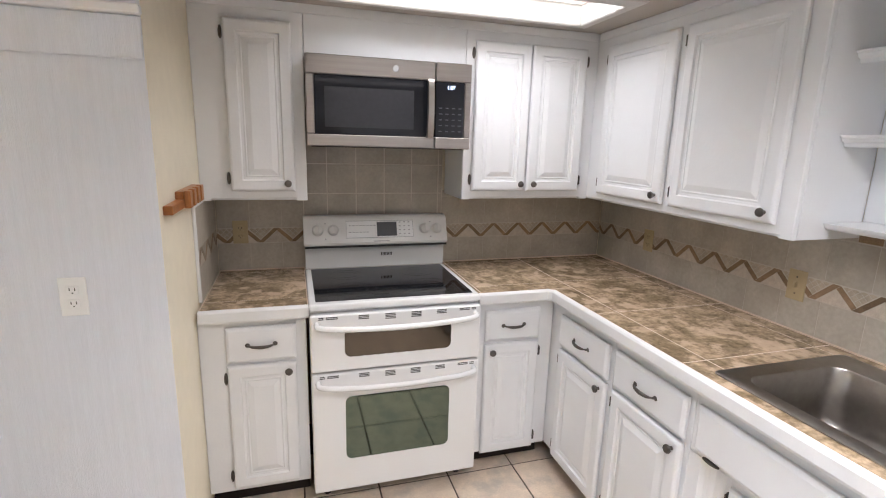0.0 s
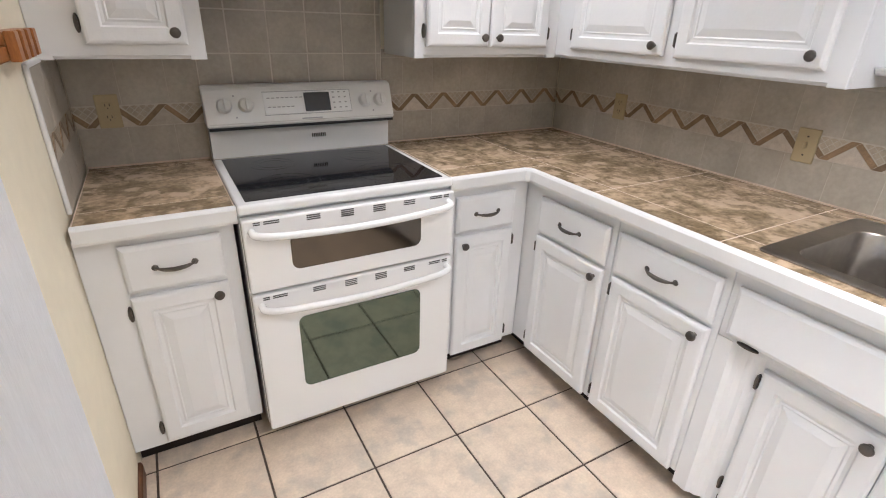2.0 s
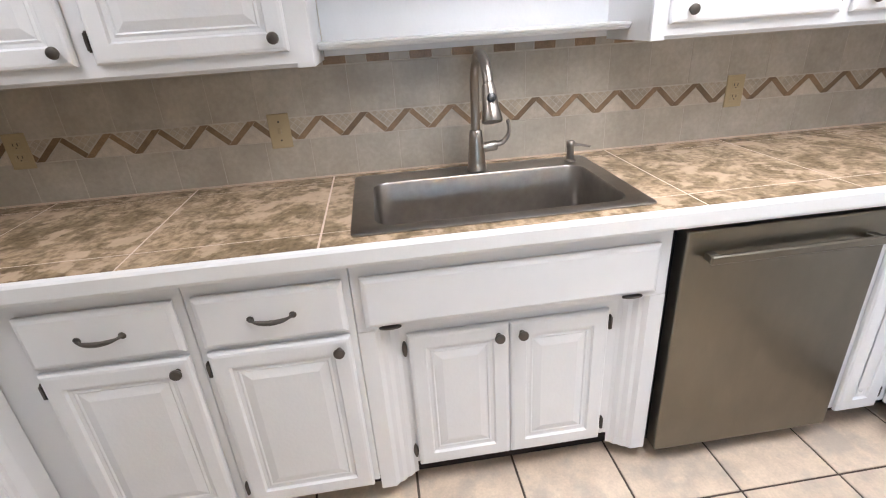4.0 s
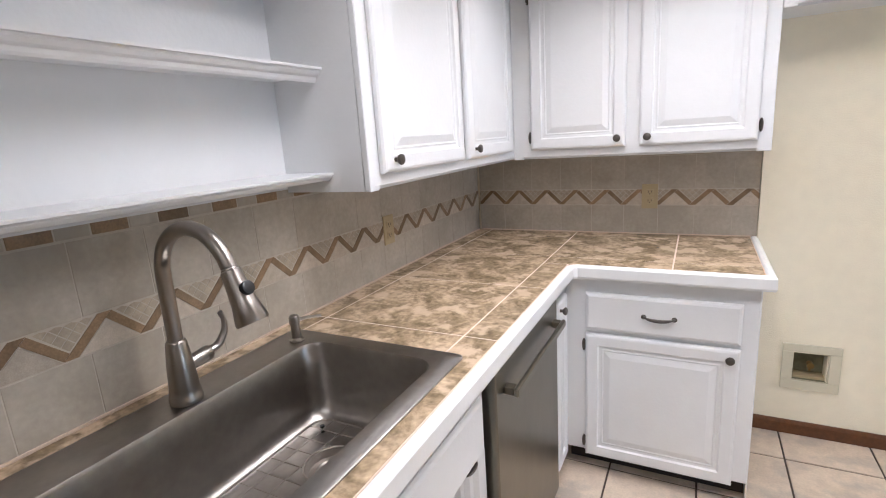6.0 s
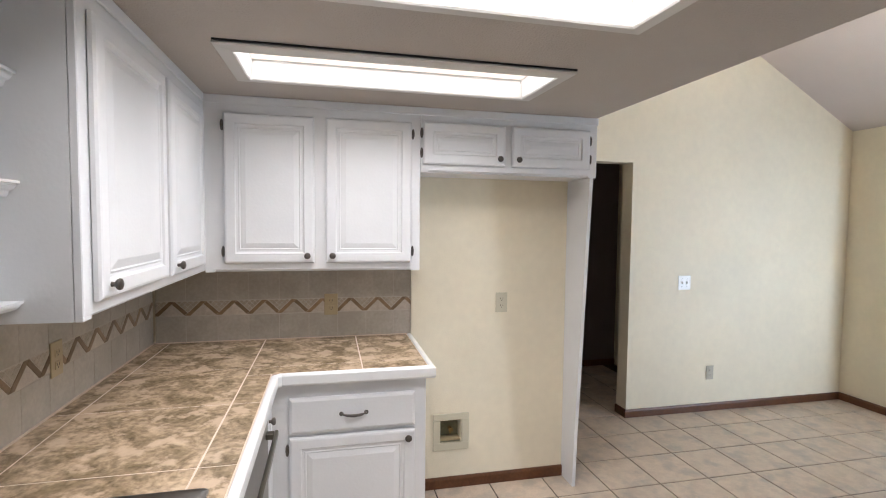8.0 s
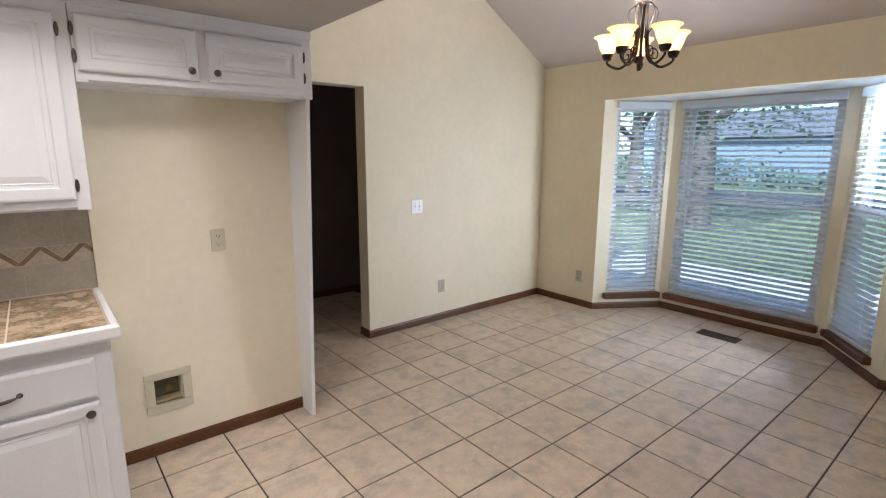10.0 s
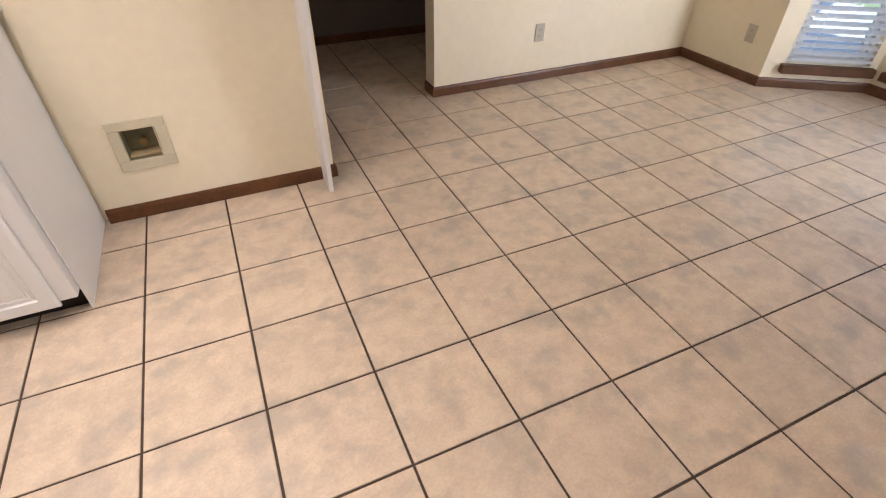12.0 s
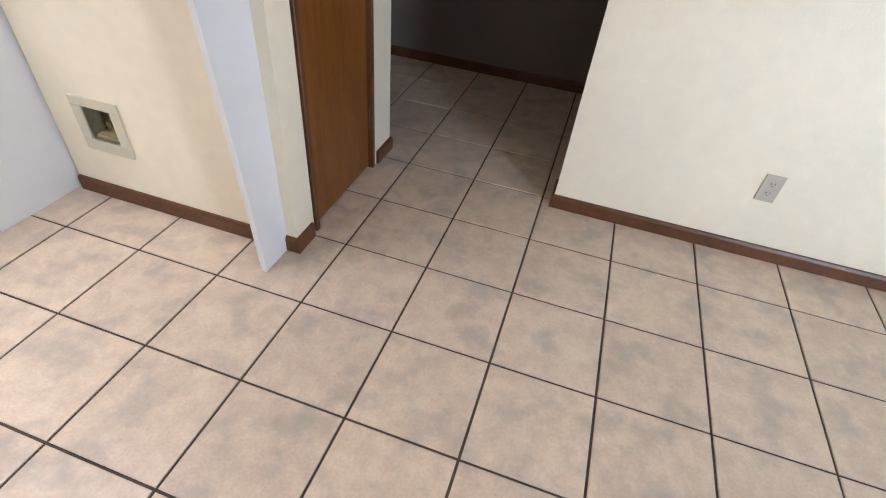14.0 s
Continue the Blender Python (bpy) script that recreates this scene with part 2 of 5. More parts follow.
def tube(points, radius, sides=10, bm=None, flat=1.0):
    """A round bar along points; radius may be a number or one for each point."""
    bm = bm or bmesh.new()
    pts = [Vector(p) for p in points]
    rad = radius if isinstance(radius, (list, tuple)) else [radius] * len(pts)
    up = None
    rings = []
    for i, p in enumerate(pts):
        d = (pts[min(i + 1, len(pts) - 1)] - pts[max(i - 1, 0)]).normalized()
        if up is None:
            up = Vector((0, 0, 1)) if abs(d.z) < 0.9 else Vector((0, 1, 0))
        side = d.cross(up).normalized()
        up = side.cross(d).normalized()
        rings.append([p + (side * math.cos(a) + up * math.sin(a) * flat) * rad[i] for a in [2 * math.pi * k / sides for k in range(sides)]])
    return loft(bm, rings)


def lathe(profile, centre=(0, 0, 0), axis="z", sides=20, bm=None):
    """Turns (radius, height) pairs about an axis through centre."""
    bm = bm or bmesh.new()
    c = Vector(centre)
    rings = []
    for r, h in profile:
        ring = []
        for k in range(sides):
            a = 2 * math.pi * k / sides
            x, y = r * math.cos(a), r * math.sin(a)
            ring.append(c + (Vector((x, y, h)) if axis == "z" else Vector((h, x, y)) if axis == "x" else Vector((x, h, y))))
        rings.append(ring)
    return loft(bm, rings)


def curve(points, n=8):
    """A smooth line through the points."""
    p = [Vector(q) for q in points]
    p = [p[0] * 2 - p[1]] + p + [p[-1] * 2 - p[-2]]
    out = []
    for i in range(1, len(p) - 2):
        for k in range(n):
            t = k / n
            a, b, c, d = p[i - 1], p[i], p[i + 1], p[i + 2]
            out.append(0.5 * ((2 * b) + (c - a) * t + (2 * a - 5 * b + 4 * c - d) * t * t + (3 * b - a - 3 * c + d) * t ** 3))
    return out + [p[-2]]


def rrect(x0, x1, y0, y1, r, z, n=5):
    pts = []
    for cx, cy, a0 in ((x1 - r, y1 - r, 0), (x0 + r, y1 - r, 90), (x0 + r, y0 + r, 180), (x1 - r, y0 + r, 270)):
        for k in range(n + 1):
            a = radians(a0 + 90 * k / n)
            pts.append(Vector((cx + r * math.cos(a), cy + r * math.sin(a), z)))
    return pts


def sweep(path, profile, bm=None):
    """Sweeps a closed profile of (out, z) along a line in plan with mitred corners; out is to the right of the way."""
    bm = bm or bmesh.new()
    p = [Vector((x, y)) for x, y in path]
    rings = []
    for i, q in enumerate(p):
        d0 = (q - p[i - 1]).normalized() if i else (p[1] - p[0]).normalized()
        d1 = (p[i + 1] - q).normalized() if i < len(p) - 1 else d0
        n0, n1 = Vector((d0.y, -d0.x)), Vector((d1.y, -d1.x))
        n = (n0 + n1).normalized()
        n = n / max(n.dot(n0), 0.3)
        rings.append([Vector((q.x + n.x * o, q.y + n.y * o, z)) for o, z in profile])
    return loft(bm, rings)


def panel(u0, u1, v0, v1, w, raised=True, flat=False):
    """A door or drawer front on the plane w: rounded edge, and a raised field in a sunk border."""
    if flat:
        steps = [(0, 0), (0, 0.010), (0.004, 0.016), (0.012, 0.019)]
    elif raised:
        steps = [(0, 0), (0, 0.011), (0.005, 0.017), (0.012, 0.019), (0.046, 0.019), (0.051, 0.012), (0.060, 0.011), (0.066, 0.0135), (0.070, 0.011), (0.094, 0.018)]
    else:
        steps = [(0, 0), (0, 0.010), (0.005, 0.015), (0.013, 0.019)]
    bm = bmesh.new()
    rings = [[Vector((u0 + i, v0 + i, w + h)), Vector((u1 - i, v0 + i, w + h)), Vector((u1 - i, v1 - i, w + h)), Vector((u0 + i, v1 - i, w + h))] for i, h in steps]
    return loft(bm, rings)


FN = Matrix(((1, 0, 0, 0), (0, 0, -1, 0), (0, 1, 0, 0), (0, 0, 0, 1)))
FE = Matrix(((0, 0, -1, 0), (-1, 0, 0, 0), (0, 1, 0, 0), (0, 0, 0, 1)))
SY = -3.82
FS = Matrix(((-1, 0, 0, 0), (0, 0, 1, SY), (0, 1, 0, 0), (0, 0, 0, 1)))
WX = -2.155
FWP = Matrix(((0, 0, 1, WX), (1, 0, 0, 0), (0, 1, 0, 0), (0, 0, 0, 1)))
ID = Matrix.Identity(4)


def add_knob(door, u, v, w):
    bm = lathe([(0.008, 0.0), (0.006, 0.006), (0.006, 0.012), (0.013, 0.017), (0.0155, 0.022), (0.014, 0.027), (0.007, 0.030)], (0, 0, 0), "z", 14)
    bmesh.ops.translate(bm, verts=bm.verts, vec=(u, v, w))
    part("knob", bm, PEWTER, door, "dark pewter round knob", smooth=True)


def add_hinge(door, u, v, w, vertical=True):
    """A face-mounted hinge: oval leaf with a pin."""
    a, b = (0.0075, 0.026) if vertical else (0.030, 0.008)
    bm = bmesh.new()
    ring = [Vector((u + a * math.cos(t), v + b * math.sin(t), 0)) for t in [2 * math.pi * k / 14 for k in range(14)]]
    loft(bm, [[p + Vector((0, 0, w)) for p in ring], [p + Vector((0, 0, w + 0.006)) for p in ring], [Vector(((p.x - u) * 0.7 + u, (p.y - v) * 0.85 + v, w + 0.009)) for p in ring]])
    add_box(bm, (u - (0.003 if vertical else 0.024), v - (0.020 if vertical else 0.003), w + 0.007), (u + (0.003 if vertical else 0.024), v + (0.020 if vertical else 0.003), w + 0.013))
    part("hinge", bm, PEWTER, door, "dark pewter hinge")


def add_handle(drawer, u, v, w):
    pts = curve([(u - 0.052, v, w), (u - 0.046, v, w + 0.014), (u - 0.028, v - 0.003, w + 0.021), (u, v - 0.0045, w + 0.024), (u + 0.028, v - 0.003, w + 0.021), (u + 0.046, v, w + 0.014), (u + 0.052, v, w)], 5)
    bm = tube(pts, [0.0048 + 0.0022 * math.exp(-((k - (len(pts) - 1) / 2) / 6.0) ** 2) - 0.0014 * math.exp(-((abs(k - (len(pts) - 1) / 2) - 9.0) / 2.0) ** 2) for k in range(len(pts))], 8)
    for s in (-1, 1):
        lathe([(0.010, 0.0), (0.010, 0.003), (0.006, 0.006)], (u + s * 0.052, v, w), "z", 10, bm)
    part("handle", bm, PEWTER, drawer, "dark pewter bow handle", smooth=True)


def cabinet(name, m, u0, u1, v0, v1, depth, doors=(), drawers=(), label="", toe=False, inset=0.032):
    """A cabinet unit: carcass, face frame, doors with knob and hinges, drawers with handle."""
    c = thing(name, m, (u0 + u1) / 2, 0.0 if toe else v0, depth / 2, label, "cabinet")
    lift = 0.0 if toe or not doors else 0.010
    part("body", box((u0 + 0.001, v0 + 0.001, 0.014), (u1 - 0.001, v1, depth - 0.02)), WHITE, c)
    bm = box((u0 + 0.0005, v0 + lift, depth - 0.0195), (u1 - 0.0005, v1, depth), 0.0025)
    if lift:
        for a, b in ((u0 + 0.0005, u0 + 0.042), (u1 - 0.048, u1 - 0.0005)):
            add_box(bm, (a, v0, depth - 0.0195), (b, v0 + lift + 0.004, depth - 0.0004), 0.002)
    part("face_frame", bm, WHITE, c)
    if toe:
        part("toe_kick", box((u0 + 0.002, 0.001, 0.1), (u1 - 0.002, v0 - 0.001, depth - 0.075)), TOESHADE, c, "brown recessed toe board, its shade put into a near-black colour")
    for u_0, u_1, v_0, v_1, knob, side in doors:
        d = part("door", panel(u_0, u_1, v_0, v_1, depth + 0.0032), WHITE, c)
        ku = u_1 - inset if "r" in knob else u_0 + inset
        kv = v_1 - 0.033 if "t" in knob else v_0 + 0.035
        add_knob(d, ku, kv, depth + 0.0185)
        hu = u_0 - 0.008 if side == "l" else u_1 + 0.008
        for hv in (v_0 + 0.055, v_1 - 0.055):
            add_hinge(d, hu, hv, depth + 0.001)
    for u_0, u_1, v_0, v_1 in drawers:
        d = part("drawer_front", panel(u_0, u_1, v_0, v_1, depth + 0.0032, raised=False), WHITE, c)
        add_handle(d, (u_0 + u_1) / 2, (v_0 + v_1) / 2, depth + 0.019)
    return c

# ---- structure ----
CZ = 2.10


def wall(name, a, b, material=CREAM, label=""):
    return part(name, box(a, b), material, None, label, "wall", "structure")


def slope(x):
    return 2.355 + 0.56 * (x + 5.28)


# ground and floor base
bm = bmesh.new()
bmesh.ops.create_grid(bm, x_segments=2, y_segments=2, size=400)
bmesh.ops.translate(bm, verts=bm.verts, vec=(-100, 0, -0.42))
part("ground", bm, GRASS, None, "mown green lawn around the house", "lawn", "structure")
floor = thing("floor", ID, 0, 0, 0)
tagged(floor, "square beige ceramic tiles with dark brown grout and grey scuffs", "floor", "", "structure")
part("grout_bed", box((-5.42, -7.0, -0.10), (0.15, 0.15, -0.0045)), GROUT, floor, "dark brown grout", kind="structure")
bm = bmesh.new()
ring = [(-5.41, -4.02), (-6.02, -3.50), (-6.02, -1.98), (-5.41, -1.48)]
loft(bm, [[Vector((x, y, -0.10)) for x, y in ring], [Vector((x, y, -0.0045)) for x, y in ring]])
part("bay_grout_bed", bm, GROUT, floor, "dark brown grout", kind="structure")

# kitchen walls
wall("wall_east", (0.012, SY - 0.12, 0), (0.13, 0.13, CZ))
wall("wall_north", (WX - 0.12, 0.012, 0), (0.0115, 0.13, CZ))
wall("wall_partition", (WX - 0.12, -0.969, 0), (WX, 0.0115, 4.2), CREAM, "cream painted partition wall end beside the cabinets")
wall("wall_grey", (-5.279, -0.97, 0), (WX - 0.001, -0.85, 4.3), PAPER, "pale grey striped wallcovering")
wall("wall_south", (-1.306, SY - 0.10, 0), (0.0115, SY, CZ), CREAM)
AY = -3.80
HX0, HX1, HZ0, HZ1 = -1.600, -1.470, 0.258, 0.394
hole_ring = lambda x0, x1, y, z0, z1: [Vector((x0, y, z0)), Vector((x1, y, z0)), Vector((x1, y, z1)), Vector((x0, y, z1))]
part("wall_alcove", loft(bmesh.new(), [hole_ring(-2.30, -1.3065, SY - 0.10, 0, CZ), hole_ring(-2.30, -1.3065, AY, 0, CZ), hole_ring(HX0, HX1, AY, HZ0, HZ1), hole_ring(HX0, HX1, AY - 0.075, HZ0, HZ1)]), CREAM, None, "cream painted wall behind the missing refrigerator", "wall", "structure")
wall("wall_over_alcove", (-2.299, SY - 0.10, CZ + 0.101), (-2.18, -0.971, 4.2), CREAM)
# passage: wall with a door in it
wall("wall_passage_end", (-2.30, -4.66, 0), (-2.18, -4.475, 2.05), CREAM)
wall("wall_passage_over_door", (-2.30, -4.66, 2.051), (-2.18, SY - 0.101, 4.2), CREAM)
# south dining wall with the hall opening
wall("wall_dining_south", (-5.40, -4.65, 0), (-3.152, -4.515, 4.4), CREAM, "cream painted wall with a switch and an outlet")
wall("wall_hall_header", (-3.1515, -4.65, 2.01), (-2.301, -4.515, 4.4), CREAM)
# end wall coloured near-black brown to stand in for the unlit hall
wall("wall_hall_back", (-5.0, -6.0, 0), (0.1, -5.88, 2.5), mat("hall_dimmed_paint", (0.17, 0.14, 0.125), 0.7, vary=0.05, scale=3), "painted wall at the end of the hall, its dimness put into a dark colour")
wall("wall_hall_west", (-4.0, -5.879, 0), (-3.9, -4.651, 2.5))
wall("wall_hall_east", (-0.5, -5.879, 0), (-0.4, -3.94, 2.5))
part("hall_ceiling", box((-4.0, -6.0, 2.45), (0.1, -4.661, 2.55)), CEIL, None, "textured hall ceiling in the same darkened off-white", "ceiling", "structure")
part("closet_ceiling", box((-2.179, -4.66, 2.45), (0.1, -3.94, 2.55)), CEIL, None, "textured closet ceiling in the same darkened off-white", "ceiling", "structure")
# west wall, with the bay
wall("wall_dining_west", (-5.40, -4.514, 0), (-5.28, -3.81, 2.40), CREAM)
wall("wall_dining_west_north", (-5.40, -1.62, 0), (-5.28, -0.971, 2.40), CREAM)
wall("wall_over_bay", (-5.40, -3.8095, 2.0), (-5.28, -1.6205, 2.40), CREAM)
LIGHTS = [(-1.757, -0.500, -3.255, -2.790), (-1.757, -0.500, -2.425, -1.960), (-1.66, -0.475, -0.875, -0.435)]
bm = bmesh.new()
edge = SY
for x0, x1, y0, y1 in LIGHTS:
    x0, x1, y0, y1 = x0 + 0.03, x1 - 0.03, y0 + 0.03, y1 - 0.03
    add_box(bm, (-2.27, edge, CZ), (0.13, y0, CZ + 0.10))
    add_box(bm, (-2.27, y0, CZ), (x0, y1, CZ + 0.10))
    add_box(bm, (x1, y0, CZ), (0.13, y1, CZ + 0.10))
    edge = y1
add_box(bm, (-2.27, edge, CZ), (0.13, 0.13, CZ + 0.10))
part("ceiling_kitchen", bm, CEIL, None, "low textured off-white kitchen ceiling, darkened in colour for its shade", "ceiling", "structure")
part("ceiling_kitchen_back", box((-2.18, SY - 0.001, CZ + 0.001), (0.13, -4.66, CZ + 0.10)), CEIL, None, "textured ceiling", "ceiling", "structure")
bm = bmesh.new()
loft(bm, [[Vector((x, y, slope(x))), Vector((x2, y, slope(x2))), Vector((x2, y, slope(x2) + 0.12)), Vector((x, y, slope(x) + 0.12))] for x, x2, y in ((-5.45, -2.1, -4.7), (-5.45, -2.1, -0.8))])
part("ceiling_vault", bm, VAULT, None, "sloping textured ceiling over the dining area", "ceiling", "structure")

# bay: three walls with windows
BAY = [(-5.28, -3.81), (-5.86, -3.43), (-5.86, -2.06), (-5.28, -1.62)]


def bay_frame(i):
    a, b = Vector(BAY[i]), Vector(BAY[i + 1])
    d = (b - a).normalized()
    m = Matrix(((d.x, 0, d.y, a.x), (d.y, 0, -d.x, a.y), (0, 1, 0, 0), (0, 0, 0, 1)))
    return m, (b - a).length


def bay_wall(i, u0, u1, v0, v1):
    """A bay wall of four pieces round the opening; +w is into the room."""
    m, length = bay_frame(i)
    th = 0.11
    e0, e1 = (0 if i == 0 else 0.03), (0 if i == 2 else 0.03)
    c = thing("wall_bay", m, 0, 0, 0)
    tagged(c, "cream painted bay wall under and beside a window", "wall", "", "structure")
    for n, (p, q) in enumerate((((-e0, 0, -th), (length + e1, v0, 0)), ((-e0, v1, -th), (length + e1, 2.0, 0)), ((-e0, v0 + 0.0005, -th), (u0, v1 - 0.0005, 0)), ((u1, v0 + 0.0005, -th), (length + e1, v1 - 0.0005, 0)))):
        part("wall_piece", box(p, q), CREAM, c, kind="structure")
    return m, length


def window(m, u0, u1, v0, v1, mid):
    """Double-hung window: frame, two sashes with panes, sill."""
    c = thing("window", m, (u0 + u1) / 2, v0, -0.08, "white vinyl double-hung window with dark stained sill", "window")
    c["kind"] = "structure"
    f = 0.035
    part("window_frame", boxes([((u0, v0, -0.105), (u0 + f, v1, -0.035)), ((u1 - f, v0, -0.105), (u1, v1, -0.035)), ((u0 + f, v1 - f, -0.105), (u1 - f, v1, -0.035)), ((u0 + f, v0, -0.105), (u1 - f, v0 + f, -0.035))]), VINYL, c)
    for k, (a, b, w) in enumerate(((v0 + f, mid + 0.02, -0.06), (mid - 0.02, v1 - f, -0.085))):
        s = 0.04
        sash = part("sash", boxes([((u0 + f, a, w - 0.02), (u0 + f + s, b, w)), ((u1 - f - s, a, w - 0.02), (u1 - f, b, w)), ((u0 + f + s, a, w - 0.02), (u1 - f - s, a + s, w)), ((u0 + f + s, b - s, w - 0.02), (u1 - f - s, b, w))]), VINYL, c)
        pane = part("pane", box((u0 + f + s, a + s, w - 0.013), (u1 - f - s, b - s, w - 0.009)), GLASS, sash)
        pane.visible_shadow = False
    part("window_sill", box((u0 - 0.03, v0 - 0.058, -0.03), (u1 + 0.03, v0 - 0.002, 0.05), 0.005), BROWN, c, "dark stained wooden sill")


def blind(m, u0, u1, v0, v1, step=0.046):
    """Raised-edge slats, head rail, bottom rail and ladder cords."""
    c = thing("window_blind", m, (u0 + u1) / 2, v0, 0, "white horizontal slat blind lowered with its slats half open", "blind")
    part("head_rail", box((u0 - 0.012, v1 - 0.062, -0.028), (u1 + 0.012, v1, 0.034), 0.003), SLAT, c)
    part("bottom_rail", box((u0, v0, -0.026), (u1, v0 + 0.018, 0.022), 0.003), SLAT, c)
    n = int((v1 - 0.06 - v0 - 0.03) / step)
    bm = bmesh.new()
    w = 0.025
    t = radians(18)
    prof = []
    for k in range(4):
        s = -1 + 2 * k / 3
        prof.append((s * w * math.cos(t), s * w * math.sin(t) * -1 + 0.0022 * (1 - s * s)))
    loft(bm, [[Vector((u, y, z)) for z, y in prof] + [Vector((u, y - 0.0018, z)) for z, y in reversed(prof)] for u in (u0 + 0.004 - (u0 + u1) / 2, u1 - 0.004 - (u0 + u1) / 2)])
    bmesh.ops.recalc_face_normals(bm, faces=bm.faces)
    me = bpy.data.meshes.new("slat")
    bm.to_mesh(me)
    me.materials.append(SLAT)
    for k in range(n + 1):
        piece("slat", me, c, ((u0 + u1) / 2, v0 + 0.03 + (k + 0.5) * (v1 - v0 - 0.09) / (n + 1), 0))
    cords = 2 if u1 - u0 < 0.8 else 3
    for k in range(cords):
        u = u0 + 0.1 + (u1 - u0 - 0.2) * k / (cords - 1)
        part("cord", tube([(u, v0 + 0.01, 0.024), (u, v1 - 0.02, 0.024)], 0.0012, 5), SLAT, c)


for i, (p, q) in enumerate(((0.13, 0.645), (0.085, 1.29), (0.06, 0.58))):
    m, length = bay_wall(i, p, q, 0.165, 1.98)
    window(m, p, q, 0.165, 1.98, 1.09)
    blind(m, p + 0.01, q - 0.01, 0.19, 1.985)
bm = bmesh.new()
ring = [(-5.281, -4.0), (-6.02, -3.50), (-6.02, -1.98), (-5.281, -1.5)]
loft(bm, [[Vector((x, y, 2.0005)) for x, y in ring], [Vector((x, y, 2.10)) for x, y in ring]])
part("ceiling_bay", bm, TRIMWHITE, None, "white painted bay ceiling", "ceiling", "structure")

# baseboards
BB = [(0.0005, 0.0), (0.013, 0.0), (0.013, 0.05), (0.008, 0.062), (0.0005, 0.064)]


def baseboard(path):
    return part("baseboard", sweep(path, BB), BROWN, None, "brown stained wooden baseboard", "baseboard", "structure")


baseboard([(-1.307, AY), (-2.30, AY), (-2.30, SY - 0.085)])
baseboard([(-2.30, -4.50), (-2.30, -4.66), (-2.20, -4.66)])
baseboard([(-3.152, -4.65), (-3.152, -4.515), (-5.28, -4.515)] + BAY + [(-5.28, -0.97), (WX, -0.97), (WX, -0.60)])
baseboard([(-0.5, -5.88), (-3.9, -5.88)])

# ---- cabinets ----
UB, UT = 1.29, CZ - 0.0005
DB, DT = 1.332, 2.02
LW = "white painted wall cabinet with raised-panel door and dark knob"
cabinet("wall_cabinet", FN, -2.1545, -1.72, UB, UT, 0.305, [(-2.03, -1.768, DB, DT, "rb", "l")], label="narrow white painted wall cabinet beside the microwave, one raised-panel door")
cabinet("cabinet_panel", FN, -1.7195, -1.0, 1.90, UT, 0.305, label="plain white painted panel above the microwave")
cabinet("wall_cabinet", FN, -0.9995, -0.3055, UB, UT, 0.305, [(-0.955, -0.674, DB, DT, "rb", "l"), (-0.668, -0.374, DB, DT, "lb", "r")], label="white painted wall cabinet with two raised-panel doors above the corner counter")
cabinet("wall_cabinet", FE, 0.001, 1.449, UB, UT, 0.305, [(0.412, 0.872, DB, DT, "rb", "l"), (0.918, 1.390, DB, DT, "rb", "l")], label="wide white painted wall cabinet with two large raised-panel doors")
cabinet("wall_cabinet", FE, 2.39, 3.8295, UB, UT, 0.305, [(2.435, 2.955, DB, DT, "lb", "r"), (2.995, 3.47, DB, DT, "lb", "r")], label="white painted wall cabinet past the sink, two raised-panel doors", inset=0.052)
cabinet("wall_cabinet", FS, 0.3055, 1.305, UB, UT, 0.305 - 0.025, [(0.393, 0.793, DB, DT, "rb", "l"), (0.845, 1.258, DB, DT, "lb", "r")], label="white painted wall cabinet with two raised-panel doors beside the refrigerator alcove")
cabinet("over_fridge_cabinet", FS, 1.3055, 2.275, 1.78, UT, 0.28, [(1.318, 1.745, 1.822, 2.03, "rb", "l"), (1.783, 2.225, 1.822, 2.03, "lb", "r")], label="short white painted cabinet over the refrigerator alcove, two small doors")

# tapered side panel of the alcove
c = thing("alcove_side_panel", FS, 2.25, 0, 0.1, "white painted tapered side panel beside the refrigerator alcove", "panel")
bm = bmesh.new()
loft(bm, [[Vector((u, 0.0, 0.0205)), Vector((u, 0.0, 0.145)), Vector((u, 0.30, 0.158)), Vector((u, 1.779, 0.258)), Vector((u, 1.779, 0.0205))] for u in (2.239, 2.257)])
part("board", bm, WHITE, c)
bm = bmesh.new()
loft(bm, [[Vector((u, 0.0, 0.1453)), Vector((u, 0.0, 0.165)), Vector((u, 0.30, 0.178)), Vector((u, 1.779, 0.278)), Vector((u, 1.779, 0.2583)), Vector((u, 0.30, 0.1583))] for u in (2.238, 2.258)])
part("front_edge", bm, TRIMWHITE, c)

# slim moulding under the ceiling
for m, a, b, w in ((FS, 0.307, 2.276, 0.2805), (FE, 0.325, 1.448, 0.3055), (FE, 2.391, 3.515, 0.3055), (FN, -2.153, -0.327, 0.3055)):
    bm = box((a, 2.062, w), (b, 2.0990, w + 0.009), 0.002)
    bm.transform(m)
    part("cornice", bm, WHITE, None, "slim white moulding above the wall cabinets", "trim", "structure")

